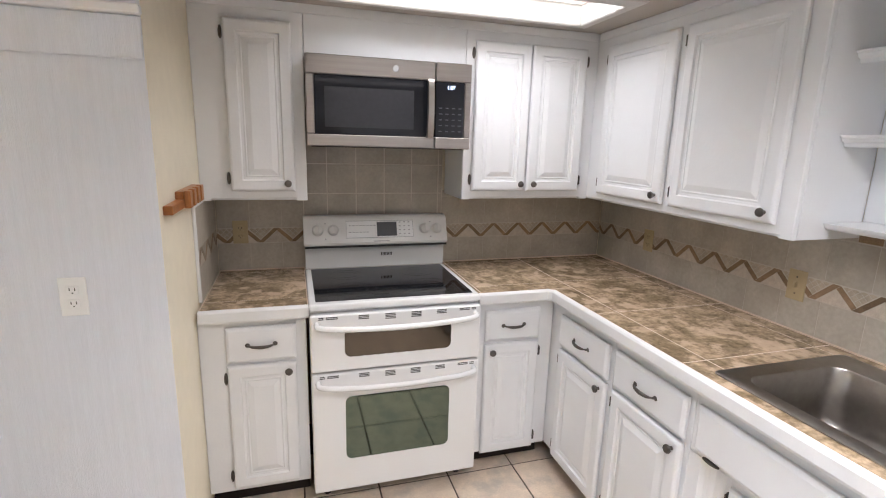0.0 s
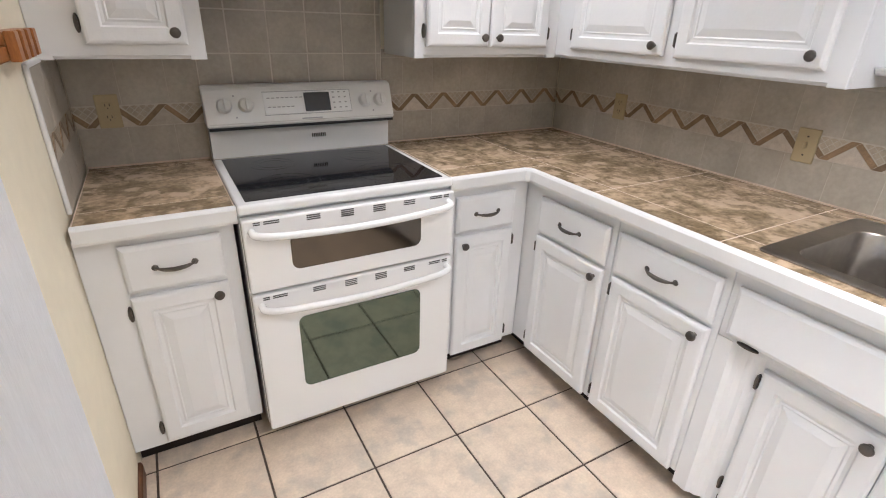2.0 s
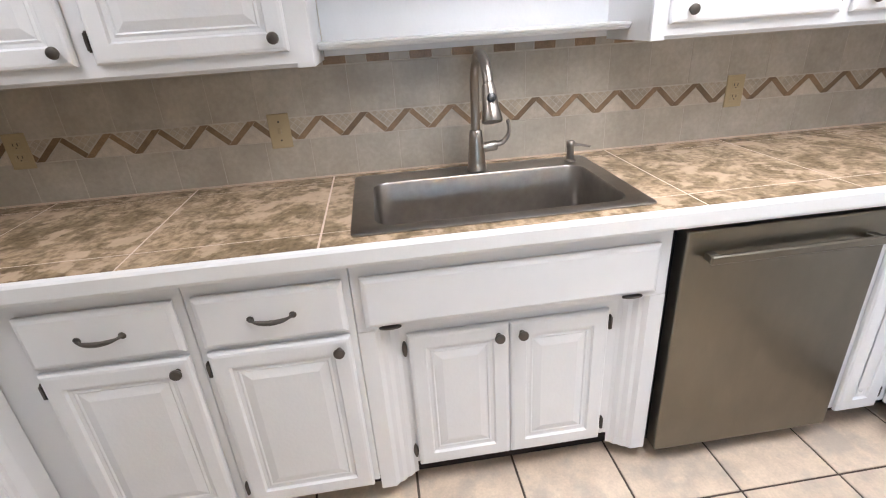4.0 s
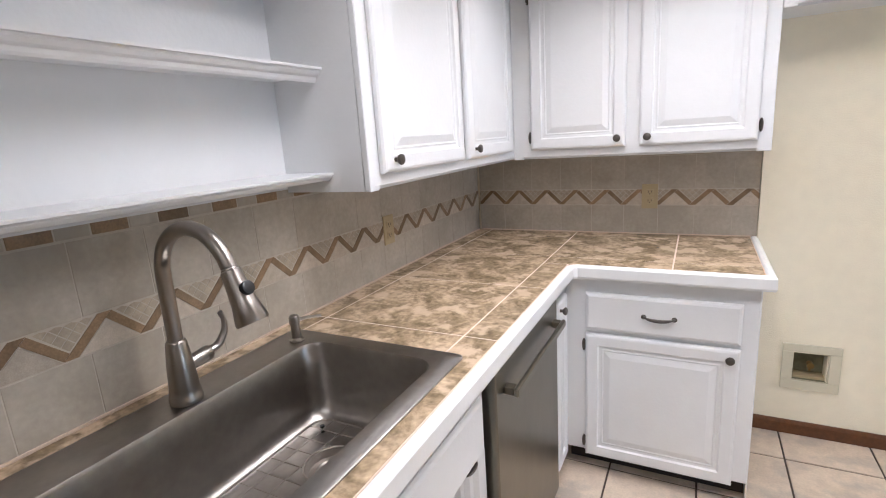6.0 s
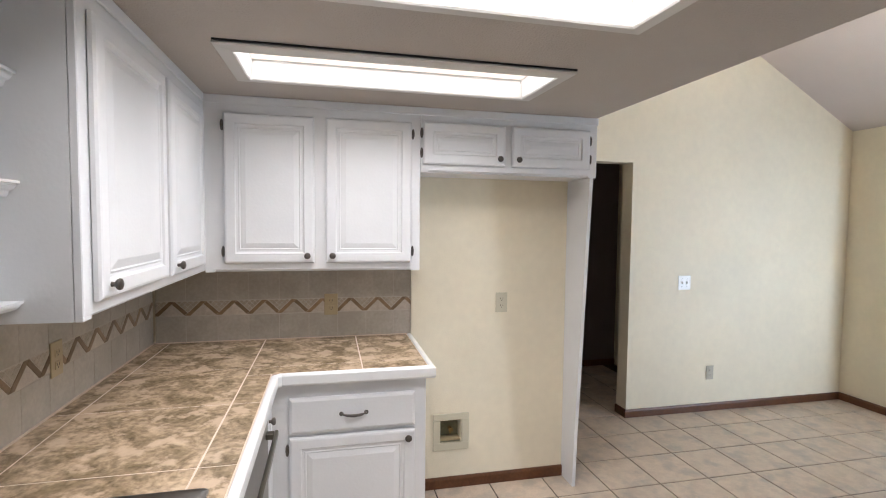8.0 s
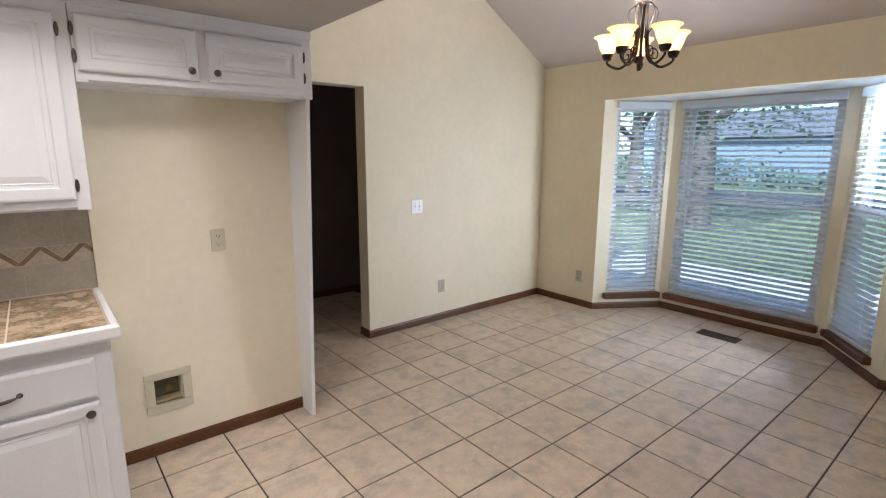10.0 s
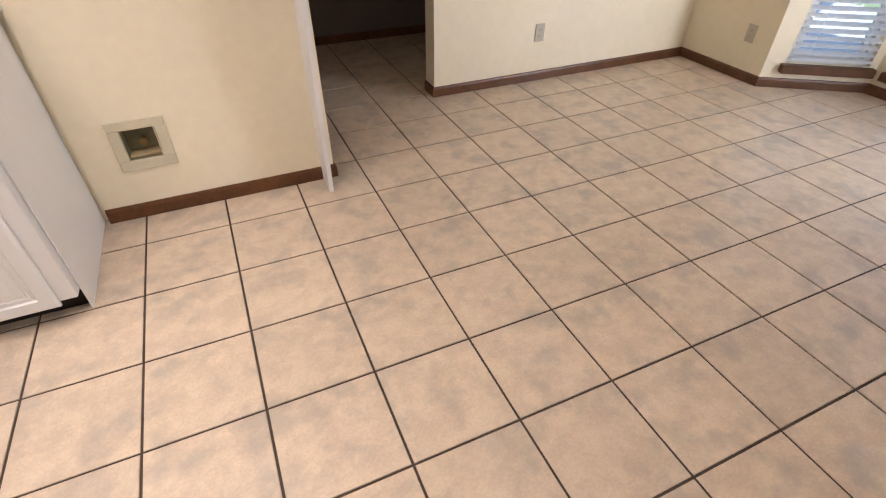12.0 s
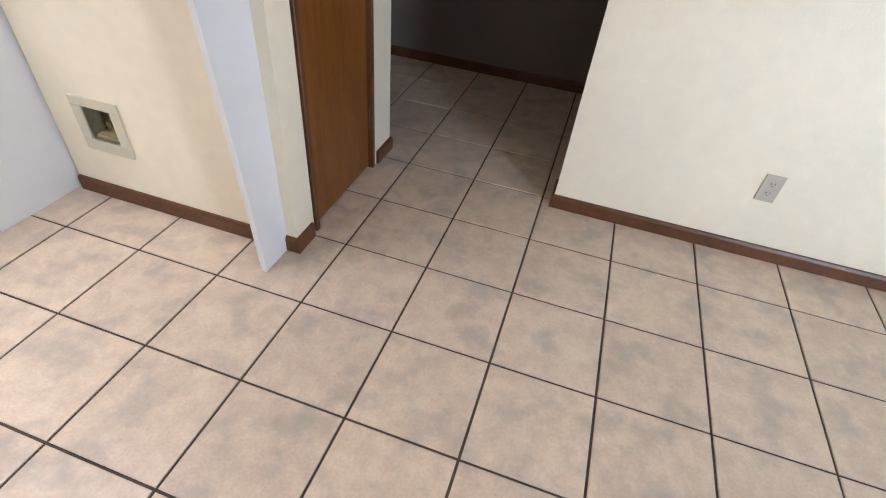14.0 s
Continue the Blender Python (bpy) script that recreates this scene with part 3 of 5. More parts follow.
# open shelves over the sink
c = thing("open_shelf_unit", FE, 1.92, 1.30, 0.1, "open white painted shelf unit with moulded shelf edges over the sink", "shelf")
part("back_panel", box((1.4500, 1.30, 0.001), (2.3915, UT, 0.0138)), WHITE, c)
part("top_panel", box((1.4505, UT - 0.05, 0.0141), (2.3898, UT, 0.18)), WHITE, c)
SP = [(0.0141, 0.0), (0.150, 0.0), (0.152, -0.014), (0.160, -0.017), (0.164, -0.012), (0.166, -0.004), (0.174, 0.000), (0.180, 0.007), (0.181, 0.012), (0.187, 0.013), (0.188, 0.019), (0.0141, 0.020)]
for z in (1.325, 1.595, 1.836):
    bm = bmesh.new()
    loft(bm, [[Vector((u, z + (v if z > 1.4 else max(v, -0.002)), w)) for w, v in SP] for u in (1.4505, 2.3897)])
    part("shelf", bm, WHITE, c, smooth=False)

# base cabinets
LB = 0.095
D0, D1, D2, D3 = 0.095, 0.645, 0.662, 0.808
cabinet("base_cabinet", FN, -2.1545, -1.748, LB, 0.858, 0.59, [(-2.055, -1.79, D0 + 0.02, D1 + 0.02, "rt", "l")], [(-2.055, -1.79, D2 + 0.018, D3 + 0.018)], label="white painted base cabinet with one door and drawer, beside the range", toe=True)
cabinet("base_cabinet", FN, -0.998, -0.6155, LB, 0.858, 0.59, [(-0.962, -0.690, D0, D1 + 0.009, "lt", "r")], [(-0.962, -0.690, D2 + 0.009, D3 + 0.010)], label="narrow white painted base cabinet in the corner by the range", toe=True)
cabinet("base_cabinet", FE, 0.001, 1.074, LB, 0.858, 0.612, [(0.690, 1.052, D0, D1, "rt", "l")], [(0.690, 1.052, D2, D3)], label="white painted corner base cabinet, one raised-panel door and a drawer", toe=True)
cabinet("base_cabinet", FE, 1.075, 1.478, LB, 0.858, 0.612, [(1.096, 1.460, D0, D1, "rt", "l")], [(1.096, 1.460, D2, D3)], label="white painted base cabinet beside the sink cabinet", toe=True)
cabinet("narrow_base_cabinet", FE, 2.986, 3.829, LB, 0.858, 0.612, [(3.018, 3.165, D0, 0.795, "lt", "r")], label="narrow white painted base cabinet beside the dishwasher", toe=True)
last_cabinet = cabinet("base_cabinet", FS, 0.6155, 1.278, LB, 0.858, 0.612, [(0.697, 1.227, D0 - 0.01, D1 - 0.018, "rt", "l")], [(0.697, 1.227, D2 - 0.018, D3 - 0.014)], label="white painted base cabinet at the counter's end, wide door and drawer", toe=True)

part("side_panel", box((1.2785, 0.0, 0.002), (1.2845, 0.858, 0.568), 0.001), WHITE, last_cabinet, "white painted end panel")

# sink cabinet: set back doors between slanted fluted ends, and a tip-out front
c = thing("sink_cabinet", FE, 1.92, 0, 0.3, "white painted sink cabinet with set-back doors below a tip-out panel", "cabinet")
RB = 0.566
part("body", box((1.4795, LB, 0.014), (2.345, 0.64, RB - 0.02)), WHITE, c)
part("toe_kick", box((1.481, 0.001, 0.1), (2.344, LB - 0.001, RB - 0.05)), TOESHADE, c, "brown recessed toe board, its shade put into a near-black colour")
part("face_frame", box((1.4795, LB, RB - 0.0195), (2.345, 0.6395, RB), 0.002), WHITE, c)
for a, b, s in ((1.4795, 1.600, 1), (2.345, 2.232, -1)):
    bm = bmesh.new()
    ring = [(a, RB + 0.0005), (a, 0.612), (a + s * 0.045, 0.612)]
    for k in range(7):
        t = k / 6
        ring.append((a + s * (0.045 + (abs(b - a) - 0.045) * t), 0.612 - (0.612 - RB - 0.0005) * t - (0.004 if k % 2 else 0)))
    loft(bm, [[Vector((u, v, w)) for u, w in ring] for v in (0.055, 0.6395)])
    part("fluted_end", bm, WHITE, c)
part("top_rail", box((1.4795, 0.64, 0.572), (2.345, 0.858, 0.612), 0.002), WHITE, c)
for u0, u1, k, s in ((1.607, 1.9005, "rt", "l"), (1.9025, 2.2, "lt", "r")):
    d = part("door", panel(u0, u1, D0, 0.592, RB + 0.0015), WHITE, c)
    add_knob(d, u1 - 0.033 if k[0] == "r" else u0 + 0.033, 0.557, RB + 0.0185)
    for v in (0.15, 0.54):
        add_hinge(d, u0 - 0.009 if s == "l" else u1 + 0.009, v, RB + 0.001)
d = part("false_front", panel(1.503, 2.308, 0.660, D3, 0.6135, raised=False), WHITE, c)
for u in (1.567, 2.242):
    bm = lathe([(0.001, 0.0), (0.03, 0.0005), (0.03, 0.004), (0.024, 0.006)], (0, 0, 0), "z", 16)
    for v in bm.verts:
        v.co = Vector((u + v.co.x, 0.650 + v.co.z * 0.6, 0.620 + v.co.y * 0.4))
    part("hinge", bm, PEWTER, d, "dark pewter tip-out hinge")

# ---- worktop ----
CT = 0.905
worktop = thing("worktop", ID, -0.3, -1.9, 0.86, "brown marbled ceramic tile worktop with white painted wooden edge", "countertop")
EX, EN, ES = -0.632, -0.607, SY + 0.632
hole = (-0.567, -0.072, -2.288, -1.516)
slabs = [(-0.632, -0.001, hole[3], -0.001), (-0.632, -0.001, SY + 0.001, hole[2]), (-0.632, hole[0], hole[2] + 0.0005, hole[3] - 0.0005), (hole[1], -0.001, hole[2] + 0.0005, hole[3] - 0.0005), (-1.008, -0.6325, -0.607, -0.001), (-1.283, -0.6325, SY + 0.001, ES), (-2.142, -1.738, -0.607, -0.001)]
part("substrate", boxes([((x0, y0, 0.8595), (x1, y1, 0.9040)) for x0, x1, y0, y1 in slabs[:6]]), CGROUT, worktop, "pale tile grout")
part("substrate", boxes([((x0, y0, 0.8595), (x1, y1, 0.9040)) for x0, x1, y0, y1 in slabs[6:]]), CGROUT, worktop, "pale tile grout")
EP = [(0.0, 0.856), (0.0, 0.902), (0.004, 0.9075), (0.012, 0.9095), (0.022, 0.907), (0.027, 0.900), (0.028, 0.866), (0.024, 0.857)]
part("edge_trim", sweep([(-1.285, SY + 0.001), (-1.285, ES), (-0.70, ES), (EX - 0.03, ES), (EX, ES + 0.03), (EX, EN - 0.03), (EX - 0.03, EN), (-1.009, EN)], [(-a, z) for a, z in EP]), TRIMWHITE, worktop, "white painted rounded wooden edge")
part("edge_trim", sweep([(-1.738, EN), (-2.142, EN)], [(-a, z) for a, z in EP]), TRIMWHITE, worktop, "white painted rounded wooden edge")


def cut(r, h):
    """The rectangles of r outside h."""
    x0, x1, y0, y1 = r
    a0, a1, b0, b1 = max(x0, h[0]), min(x1, h[1]), max(y0, h[2]), min(y1, h[3])
    if a0 >= a1 or b0 >= b1:
        return [r]
    out = [(x0, a0, y0, y1), (a1, x1, y0, y1), (a0, a1, y0, b0), (a0, a1, b1, y1)]
    return [q for q in out if q[1] - q[0] > 0.004 and q[3] - q[2] > 0.004]


def counter_tiles(xs, ys, bound):
    j = 0.0030
    for x0, x1 in zip(xs, xs[1:]):
        for y0, y1 in zip(ys, ys[1:]):
            r = (max(x0, bound[0]) + j, min(x1, bound[1]) - j, max(y0, bound[2]) + j, min(y1, bound[3]) - j)
            if r[1] - r[0] < 0.01 or r[3] - r[2] < 0.01:
                continue
            for q in cut(r, hole):
                part("counter_tile", box((q[0], q[2], 0.9006), (q[1], q[3], CT)), CTILE, worktop)


ROWS_E = [SY, -3.30, -2.87, -2.42, -1.42, -0.955, -0.50, -0.05, 0.0]
counter_tiles([-0.535, -0.075, -0.002], ROWS_E, (-0.535, -0.002, SY + 0.002, -0.002))
counter_tiles([-0.631, -0.535], ROWS_E, (-0.631, -0.535, ES, -0.607))
counter_tiles([-1.01, -0.99, -0.535], [-0.607, -0.50, -0.05, 0.0], (-1.008, -0.535, -0.606, -0.002))
counter_tiles([-1.283, -1.0, -0.535], [SY, -3.30, ES], (-1.283, -0.535, SY + 0.002, ES - 0.001))
counter_tiles([-2.142, -1.738], [-0.607, -0.50, -0.05, 0.0], (-2.141, -1.739, -0.606, -0.002))

# ---- sink, tap and dispenser ----
sink = thing("kitchen_sink", ID, -0.32, -1.908, CT, "stainless steel single-bowl drop-in sink with a wire grid", "sink")
X0, X1, Y0, Y1 = -0.590, -0.052, -2.308, -1.496
IX0, IX1, IY0, IY1 = -0.538, -0.166, -2.252, -1.560
bm = bmesh.new()
loft(bm, [rrect(X0, X1, Y0, Y1, 0.02, CT + 0.001), rrect(X0, X1, Y0, Y1, 0.02, CT + 0.004), rrect(X0 + 0.005, X1 - 0.005, Y0 + 0.005, Y1 - 0.005, 0.018, CT + 0.0065), rrect(IX0 - 0.004, IX1 + 0.004, IY0 - 0.004, IY1 + 0.004, 0.055, CT + 0.005), rrect(IX0, IX1, IY0, IY1, 0.052, CT - 0.002), rrect(IX0 + 0.006, IX1 - 0.006, IY0 + 0.006, IY1 - 0.006, 0.055, CT - 0.15), rrect(IX0 + 0.012, IX1 - 0.012, IY0 + 0.012, IY1 - 0.012, 0.06, CT - 0.185), rrect(IX0 + 0.035, IX1 - 0.035, IY0 + 0.035, IY1 - 0.035, 0.05, CT - 0.205)], cap_start=False)
part("basin", bm, SINKSTEEL, sink, smooth=True)
part("drain", lathe([(0.056, 0.0), (0.056, 0.003), (0.042, 0.004), (0.038, -0.0005), (0.030, 0.001), (0.012, 0.002), (0.010, 0.012), (0.002, 0.013)], (-0.365, -2.06, CT - 0.2045), "z", 20), NICKEL, sink, "steel drain with a basket strainer", smooth=True)
grid = thing("sink_grid", ID, -0.35, -1.91, CT - 0.19, "steel wire grid on the sink's floor with a round opening", "sink grid")
bm = bmesh.new()
GZ = CT - 0.183
bmesh_ring = [(-0.365 + 0.065 * math.cos(2 * math.pi * k / 20), -2.06 + 0.065 * math.sin(2 * math.pi * k / 20), GZ) for k in range(21)]
tube(bmesh_ring, 0.003, 6, bm)
part("ring", bm, NICKEL, grid)
part("outline", tube([tuple(p) for p in rrect(-0.50, -0.21, -2.20, -1.62, 0.04, GZ, 4)] + [tuple(rrect(-0.50, -0.21, -2.20, -1.62, 0.04, GZ, 4)[0])], 0.003, 6), NICKEL, grid)
for k in range(12):
    y = -1.66 - k * 0.0455
    x_end = -0.50
    if abs(y + 2.06) < 0.064:
        h = math.sqrt(0.065 ** 2 - (y + 2.06) ** 2)
        part("wire", tube([(-0.21, y, GZ - 0.003), (-0.365 + h, y, GZ - 0.003)], 0.0018, 5), NICKEL, grid)
        part("wire", tube([(-0.365 - h, y, GZ - 0.003), (-0.50, y, GZ - 0.003)], 0.0018, 5), NICKEL, grid)
    else:
        part("wire", tube([(-0.21, y, GZ - 0.003), (-0.50, y, GZ - 0.003)], 0.0018, 5), NICKEL, grid)
for k in range(5):
    x = -0.255 - k * 0.050
    if abs(x + 0.365) < 0.064:
        h = math.sqrt(0.065 ** 2 - (x + 0.365) ** 2)
        part("wire", tube([(x, -1.62, GZ + 0.001), (x, -2.06 + h, GZ + 0.001)], 0.0018, 5), NICKEL, grid)
        part("wire", tube([(x, -2.06 - h, GZ + 0.001), (x, -2.20, GZ + 0.001)], 0.0018, 5), NICKEL, grid)
    else:
        part("wire", tube([(x, -1.62, GZ + 0.001), (x, -2.20, GZ + 0.001)], 0.0018, 5), NICKEL, grid)
for x, y in ((-0.24, -1.65), (-0.47, -1.65), (-0.24, -2.17), (-0.47, -2.17)):
    part("foot", lathe([(0.006, -0.018), (0.006, 0.0)], (x, y, GZ), "z", 8), BLACK, grid)

tap = thing("kitchen_faucet", ID, -0.123, -1.910, CT + 0.0065, "brushed nickel pull-down kitchen faucet with a side lever", "faucet")
fx, fy, fz = -0.123, -1.910, CT + 0.0068
part("faucet_body", lathe([(0.033, 0.0), (0.033, 0.012), (0.0315, 0.014), (0.030, 0.030), (0.026, 0.085), (0.0205, 0.132), (0.0175, 0.136)], (fx, fy, fz), "z", 24), NICKEL, tap, smooth=True)
pts = [(fx, fy, fz + 0.13), (fx - 0.001, fy, fz + 0.20), (fx - 0.002, fy, fz + 0.27)]
for k in range(1, 15):
    a = math.pi - k * radians(164) / 14
    pts.append((fx - 0.002 - 0.098 - 0.098 * math.cos(a), fy - 0.003 * k / 14, fz + 0.275 + 0.098 * math.sin(a)))
part("spout", tube(pts, 0.0150, 16), NICKEL, tap, smooth=True)
ex, ey, ez = pts[-1]
dx, dz = pts[-1][0] - pts[-2][0], pts[-1][2] - pts[-2][2]
n = math.hypot(dx, dz)
dx, dz = dx / n, dz / n
head = part("spray_head", tube([(ex + dx * s, ey, ez + dz * s) for s in (0.001, 0.004, 0.006, 0.03, 0.07, 0.103, 0.108)], [0.0155, 0.0160, 0.0185, 0.0200, 0.0240, 0.0305, 0.0290], 20), NICKEL, tap, smooth=True)
part("spray_button", tube([(ex + dx * 0.046 + dz * w, ey, ez + dz * 0.046 - dx * w) for w in (0.012, 0.024, 0.0285, 0.030)], [0.0125, 0.0135, 0.0125, 0.008], 16), BLACK, head, "black rubber spray button", smooth=True)
lev = part("lever_hub", tube([(fx, fy - 0.018, fz + 0.075), (fx - 0.002, fy - 0.045, fz + 0.078), (fx - 0.002, fy - 0.066, fz + 0.080), (fx - 0.002, fy - 0.070, fz + 0.080)], [0.0155, 0.0165, 0.0175, 0.015], 16), NICKEL, tap, smooth=True)
part("lever", tube(curve([(fx - 0.002, fy - 0.062, fz + 0.082), (fx - 0.006, fy - 0.090, fz + 0.090), (fx - 0.010, fy - 0.108, fz + 0.115), (fx - 0.012, fy - 0.110, fz + 0.142), (fx - 0.012, fy - 0.104, fz + 0.162)], 4), [0.012, 0.0118, 0.0114, 0.011, 0.0105, 0.010, 0.0096, 0.009, 0.0084, 0.008, 0.0076, 0.0073, 0.007, 0.007, 0.0074, 0.0082, 0.0065], 12, flat=0.8), NICKEL, lev, smooth=True)
pump = thing("soap_dispenser", ID, -0.125, -2.238, CT + 0.0065, "brushed nickel soap dispenser on the sink's back ledge", "soap dispenser")
part("pump_base", lathe([(0.020, 0.0), (0.020, 0.004), (0.013, 0.009), (0.012, 0.045), (0.0145, 0.050), (0.0145, 0.066), (0.011, 0.071), (0.003, 0.073)], (-0.125, -2.238, CT + 0.0068), "z", 18), NICKEL, pump, smooth=True)
part("pump_spout", tube([(-0.129, -2.242, CT + 0.064), (-0.150, -2.266, CT + 0.066), (-0.173, -2.290, CT + 0.064)], [0.0055, 0.0045, 0.0038], 8), NICKEL, pump, smooth=True)

# ---- range ----
RX0, RX1 = -1.738, -1.011
rg = thing("double_oven_range", ID, (RX0 + RX1) / 2, -0.33, 0, "white freestanding double-oven electric range with black glass cooktop", "range")
part("body", box((RX0 + 0.002, -0.625, 0.07), (RX1 - 0.002, -0.03, 0.885), 0.004), ENAMEL, rg)
part("cooktop_frame", box((RX0, -0.655, 0.8855), (RX1, -0.075, 0.9165), 0.010, 3), ENAMEL, rg)
part("base_strip", box((RX0 + 0.01, -0.622, 0.045), (RX1 - 0.01, -0.10, 0.0695)), GREYMARK, rg, "grey lower strip")
for x in (RX0 + 0.06, RX1 - 0.06):
    for y in (-0.57, -0.12):
        part("foot", lathe([(0.016, 0.0), (0.016, 0.02), (0.008, 0.022), (0.008, 0.044)], (x, y, 0), "z", 12), BLACK, rg, "black levelling foot")
glass = part("glass_top", box((RX0 + 0.028, -0.622, 0.9166), (RX1 - 0.028, -0.100, 0.9190), 0.001), BLACKGLASS, rg, "glossy black ceramic glass")
for x, y, r in ((RX0 + 0.19, -0.48, 0.105), (RX1 - 0.19, -0.48, 0.115), (RX0 + 0.19, -0.23, 0.08), (RX1 - 0.19, -0.23, 0.08)):
    for rr in (r, r * 0.62):
        bm = bmesh.new()
        loft(bm, [[Vector((x + q * math.cos(a), y + q * math.sin(a), z)) for a in [2 * math.pi * k / 40 for k in range(40)]] for q, z in ((rr - 0.0015, 0.9191), (rr + 0.0015, 0.9191), (rr + 0.0015, 0.9194), (rr - 0.0015, 0.9194))], closed=True)
        part("burner_ring", bm, RINGMAT, glass, "faint grey burner ring")
bg = bmesh.new()
prof = [(-0.075, 0.9168), (-0.082, 1.030), (-0.03, 1.030), (-0.03, 0.9168)]
loft(bg, [[Vector((x, y, z)) for y, z in prof] for x in (RX0 + 0.004, RX1 - 0.004)])
part("backguard_lower", bg, ENAMEL, rg)
# solid black strip put in for the shade of the gap below the panel
part("backguard_gap", box((RX0 + 0.002, -0.1275, 1.0305), (RX1 - 0.002, -0.03, 1.0408)), BLACK, rg, "black strip standing in for the dark gap under the control panel")
bg = bmesh.new()
prof = [(-0.128, 1.041), (-0.132, 1.052), (-0.088, 1.172), (-0.076, 1.184), (-0.030, 1.184), (-0.030, 1.041)]
loft(bg, [[Vector((x, y, z)) for y, z in prof] for x in (RX0 - 0.002, RX1 + 0.002)])
bmesh.ops.bevel(bg, geom=[e for e in bg.edges], offset=0.004, segments=2, affect="EDGES")
cp = part("control_panel", bg, CONTROL, rg, "pale control panel with knobs and a display")
# the slanted face: position along x, height s up the slope
SL = Vector((0, 0.044, 0.120)).normalized()
SN = Vector((0, -0.120, 0.044)).normalized()
PM = Matrix(((1, 0, 0, 0), (0, SL.y, SN.y, -0.132), (0, SL.z, SN.z, 1.052), (0, 0, 0, 1)))


def on_panel(bm):
    bmesh.ops.transform(bm, matrix=PM, verts=bm.verts)
    return bm


for x in (RX0 + 0.065, RX0 + 0.140, RX1 - 0.120, RX1 - 0.055):
    bm = lathe([(0.027, 0.0), (0.027, 0.006), (0.0245, 0.009), (0.022, 0.020), (0.019, 0.022)], (x, 0.068, 0.0005), "z", 24)
    k = part("knob", on_panel(bm), CONTROL, cp, "off-white range knob", smooth=True)
    part("knob_grip", on_panel(box((x - 0.004, 0.048, 0.022), (x + 0.004, 0.088, 0.030), 0.002)), CONTROL, k)
part("touch_plate", on_panel(box((RX0 + 0.205, 0.028, 0.0005), (RX0 + 0.545, 0.112, 0.0025), 0.001)), ENAMEL, cp, "white touch control plate")
part("display", on_panel(box((RX0 + 0.358, 0.034, 0.0028), (RX0 + 0.460, 0.106, 0.0052), 0.001)), BLACK, cp, "dark oven display")
marks = [((RX0 + 0.218 + 0.0175 * i, 0.054 + 0.034 * j, 0.0026), (RX0 + 0.229 + 0.0175 * i, 0.0575 + 0.034 * j, 0.0029)) for i in range(8) for j in range(2) if not (j == 0 and i > 5)]
marks += [((RX0 + 0.472 + 0.024 * i, 0.042 + 0.020 * j, 0.0026), (RX0 + 0.481 + 0.024 * i, 0.0465 + 0.020 * j, 0.0029)) for i in range(3) for j in range(4)]
marks += [((RX0 + 0.203, 0.026, 0.0003), (RX0 + 0.547, 0.028, 0.0008)), ((RX0 + 0.203, 0.1125, 0.0003), (RX0 + 0.547, 0.1145, 0.0008)), ((RX0 + 0.5452, 0.0283, 0.0003), (RX0 + 0.547, 0.1122, 0.0008))]
for x in (RX0 + 0.102, RX1 - 0.088):
    marks += [((x - 0.003, 0.022, 0.0004), (x + 0.003, 0.028, 0.0012)), ((x - 0.003, 0.100, 0.0004), (x + 0.003, 0.106, 0.0012))]
for a, b in marks:
    part("printed_mark", on_panel(box(a, b)), GREYMARK, cp, "small grey printed mark")
part("badge", on_panel(box((RX0 + 0.34, 0.006, 0.0005), (RX0 + 0.42, 0.011, 0.0015))), GREYMARK, cp, "small grey maker's mark")
for i in range(8):
    part("vent_slot", box((RX0 + 0.385 + 0.0075 * i, -0.0835, 0.975), (RX0 + 0.389 + 0.0075 * i, -0.0795, 0.990)), SLOT, rg, "dark steam vent slot")


def oven_door(z0, z1, w0, w1, material, label):
    d = part("oven_door", box((RX0 + 0.003, -0.668, z0), (RX1 - 0.003, -0.6255, z1), 0.007, 2), ENAMEL, rg, label)
    bm = bmesh.new()
    xa, xb = RX0 + 0.137, RX1 - 0.137
    rings = []
    for y, s in ((-0.6675, 0.0), (-0.6695, 0.0), (-0.6700, 0.003)):
        rings.append([Vector((p.x, y, p.y)) for p in rrect(xa + s, xb - s, w0 + s, w1 - s, 0.026, 0, 5)])
    loft(bm, rings)
    part("oven_window", bm, material, d, "dark reflective oven window glass")
    hz = z1 - 0.040
    pts = curve([(RX0 + 0.028, -0.668, hz + 0.004), (RX0 + 0.040, -0.700, hz), (RX0 + 0.13, -0.716, hz - 0.006), ((RX0 + RX1) / 2, -0.722, hz - 0.012), (RX1 - 0.13, -0.716, hz - 0.006), (RX1 - 0.040, -0.700, hz), (RX1 - 0.028, -0.668, hz + 0.004)], 6)
    part("handle", tube(pts, 0.0118, 12, flat=1.0), ENAMEL, d, "white curved oven handle", smooth=True)
    slots = []
    for cx, wd, n in ((0.045, 0.014, 2), (0.088, 0.032, 2), (0.215, 0.030, 3), (0.325, 0.030, 4), (0.435, 0.030, 4), (0.545, 0.030, 3), (0.648, 0.032, 2), (0.690, 0.014, 2)):
        for k in range(n):
            slots.append(((RX0 + cx - 0.72 * wd, -0.6692, z1 - 0.0115 - 0.0066 * k), (RX0 + cx + 0.72 * wd, -0.6675, z1 - 0.0080 - 0.0066 * k)))
    for a, b in slots:
        part("vent_slot", box(a, b), SLOT, d, "dark horizontal vent slot")


oven_door(0.630, 0.874, 0.690, 0.812, OVENGLASS2, "white upper oven door")
oven_door(0.072, 0.620, 0.222, 0.512, OVENGLASS, "white lower oven door")

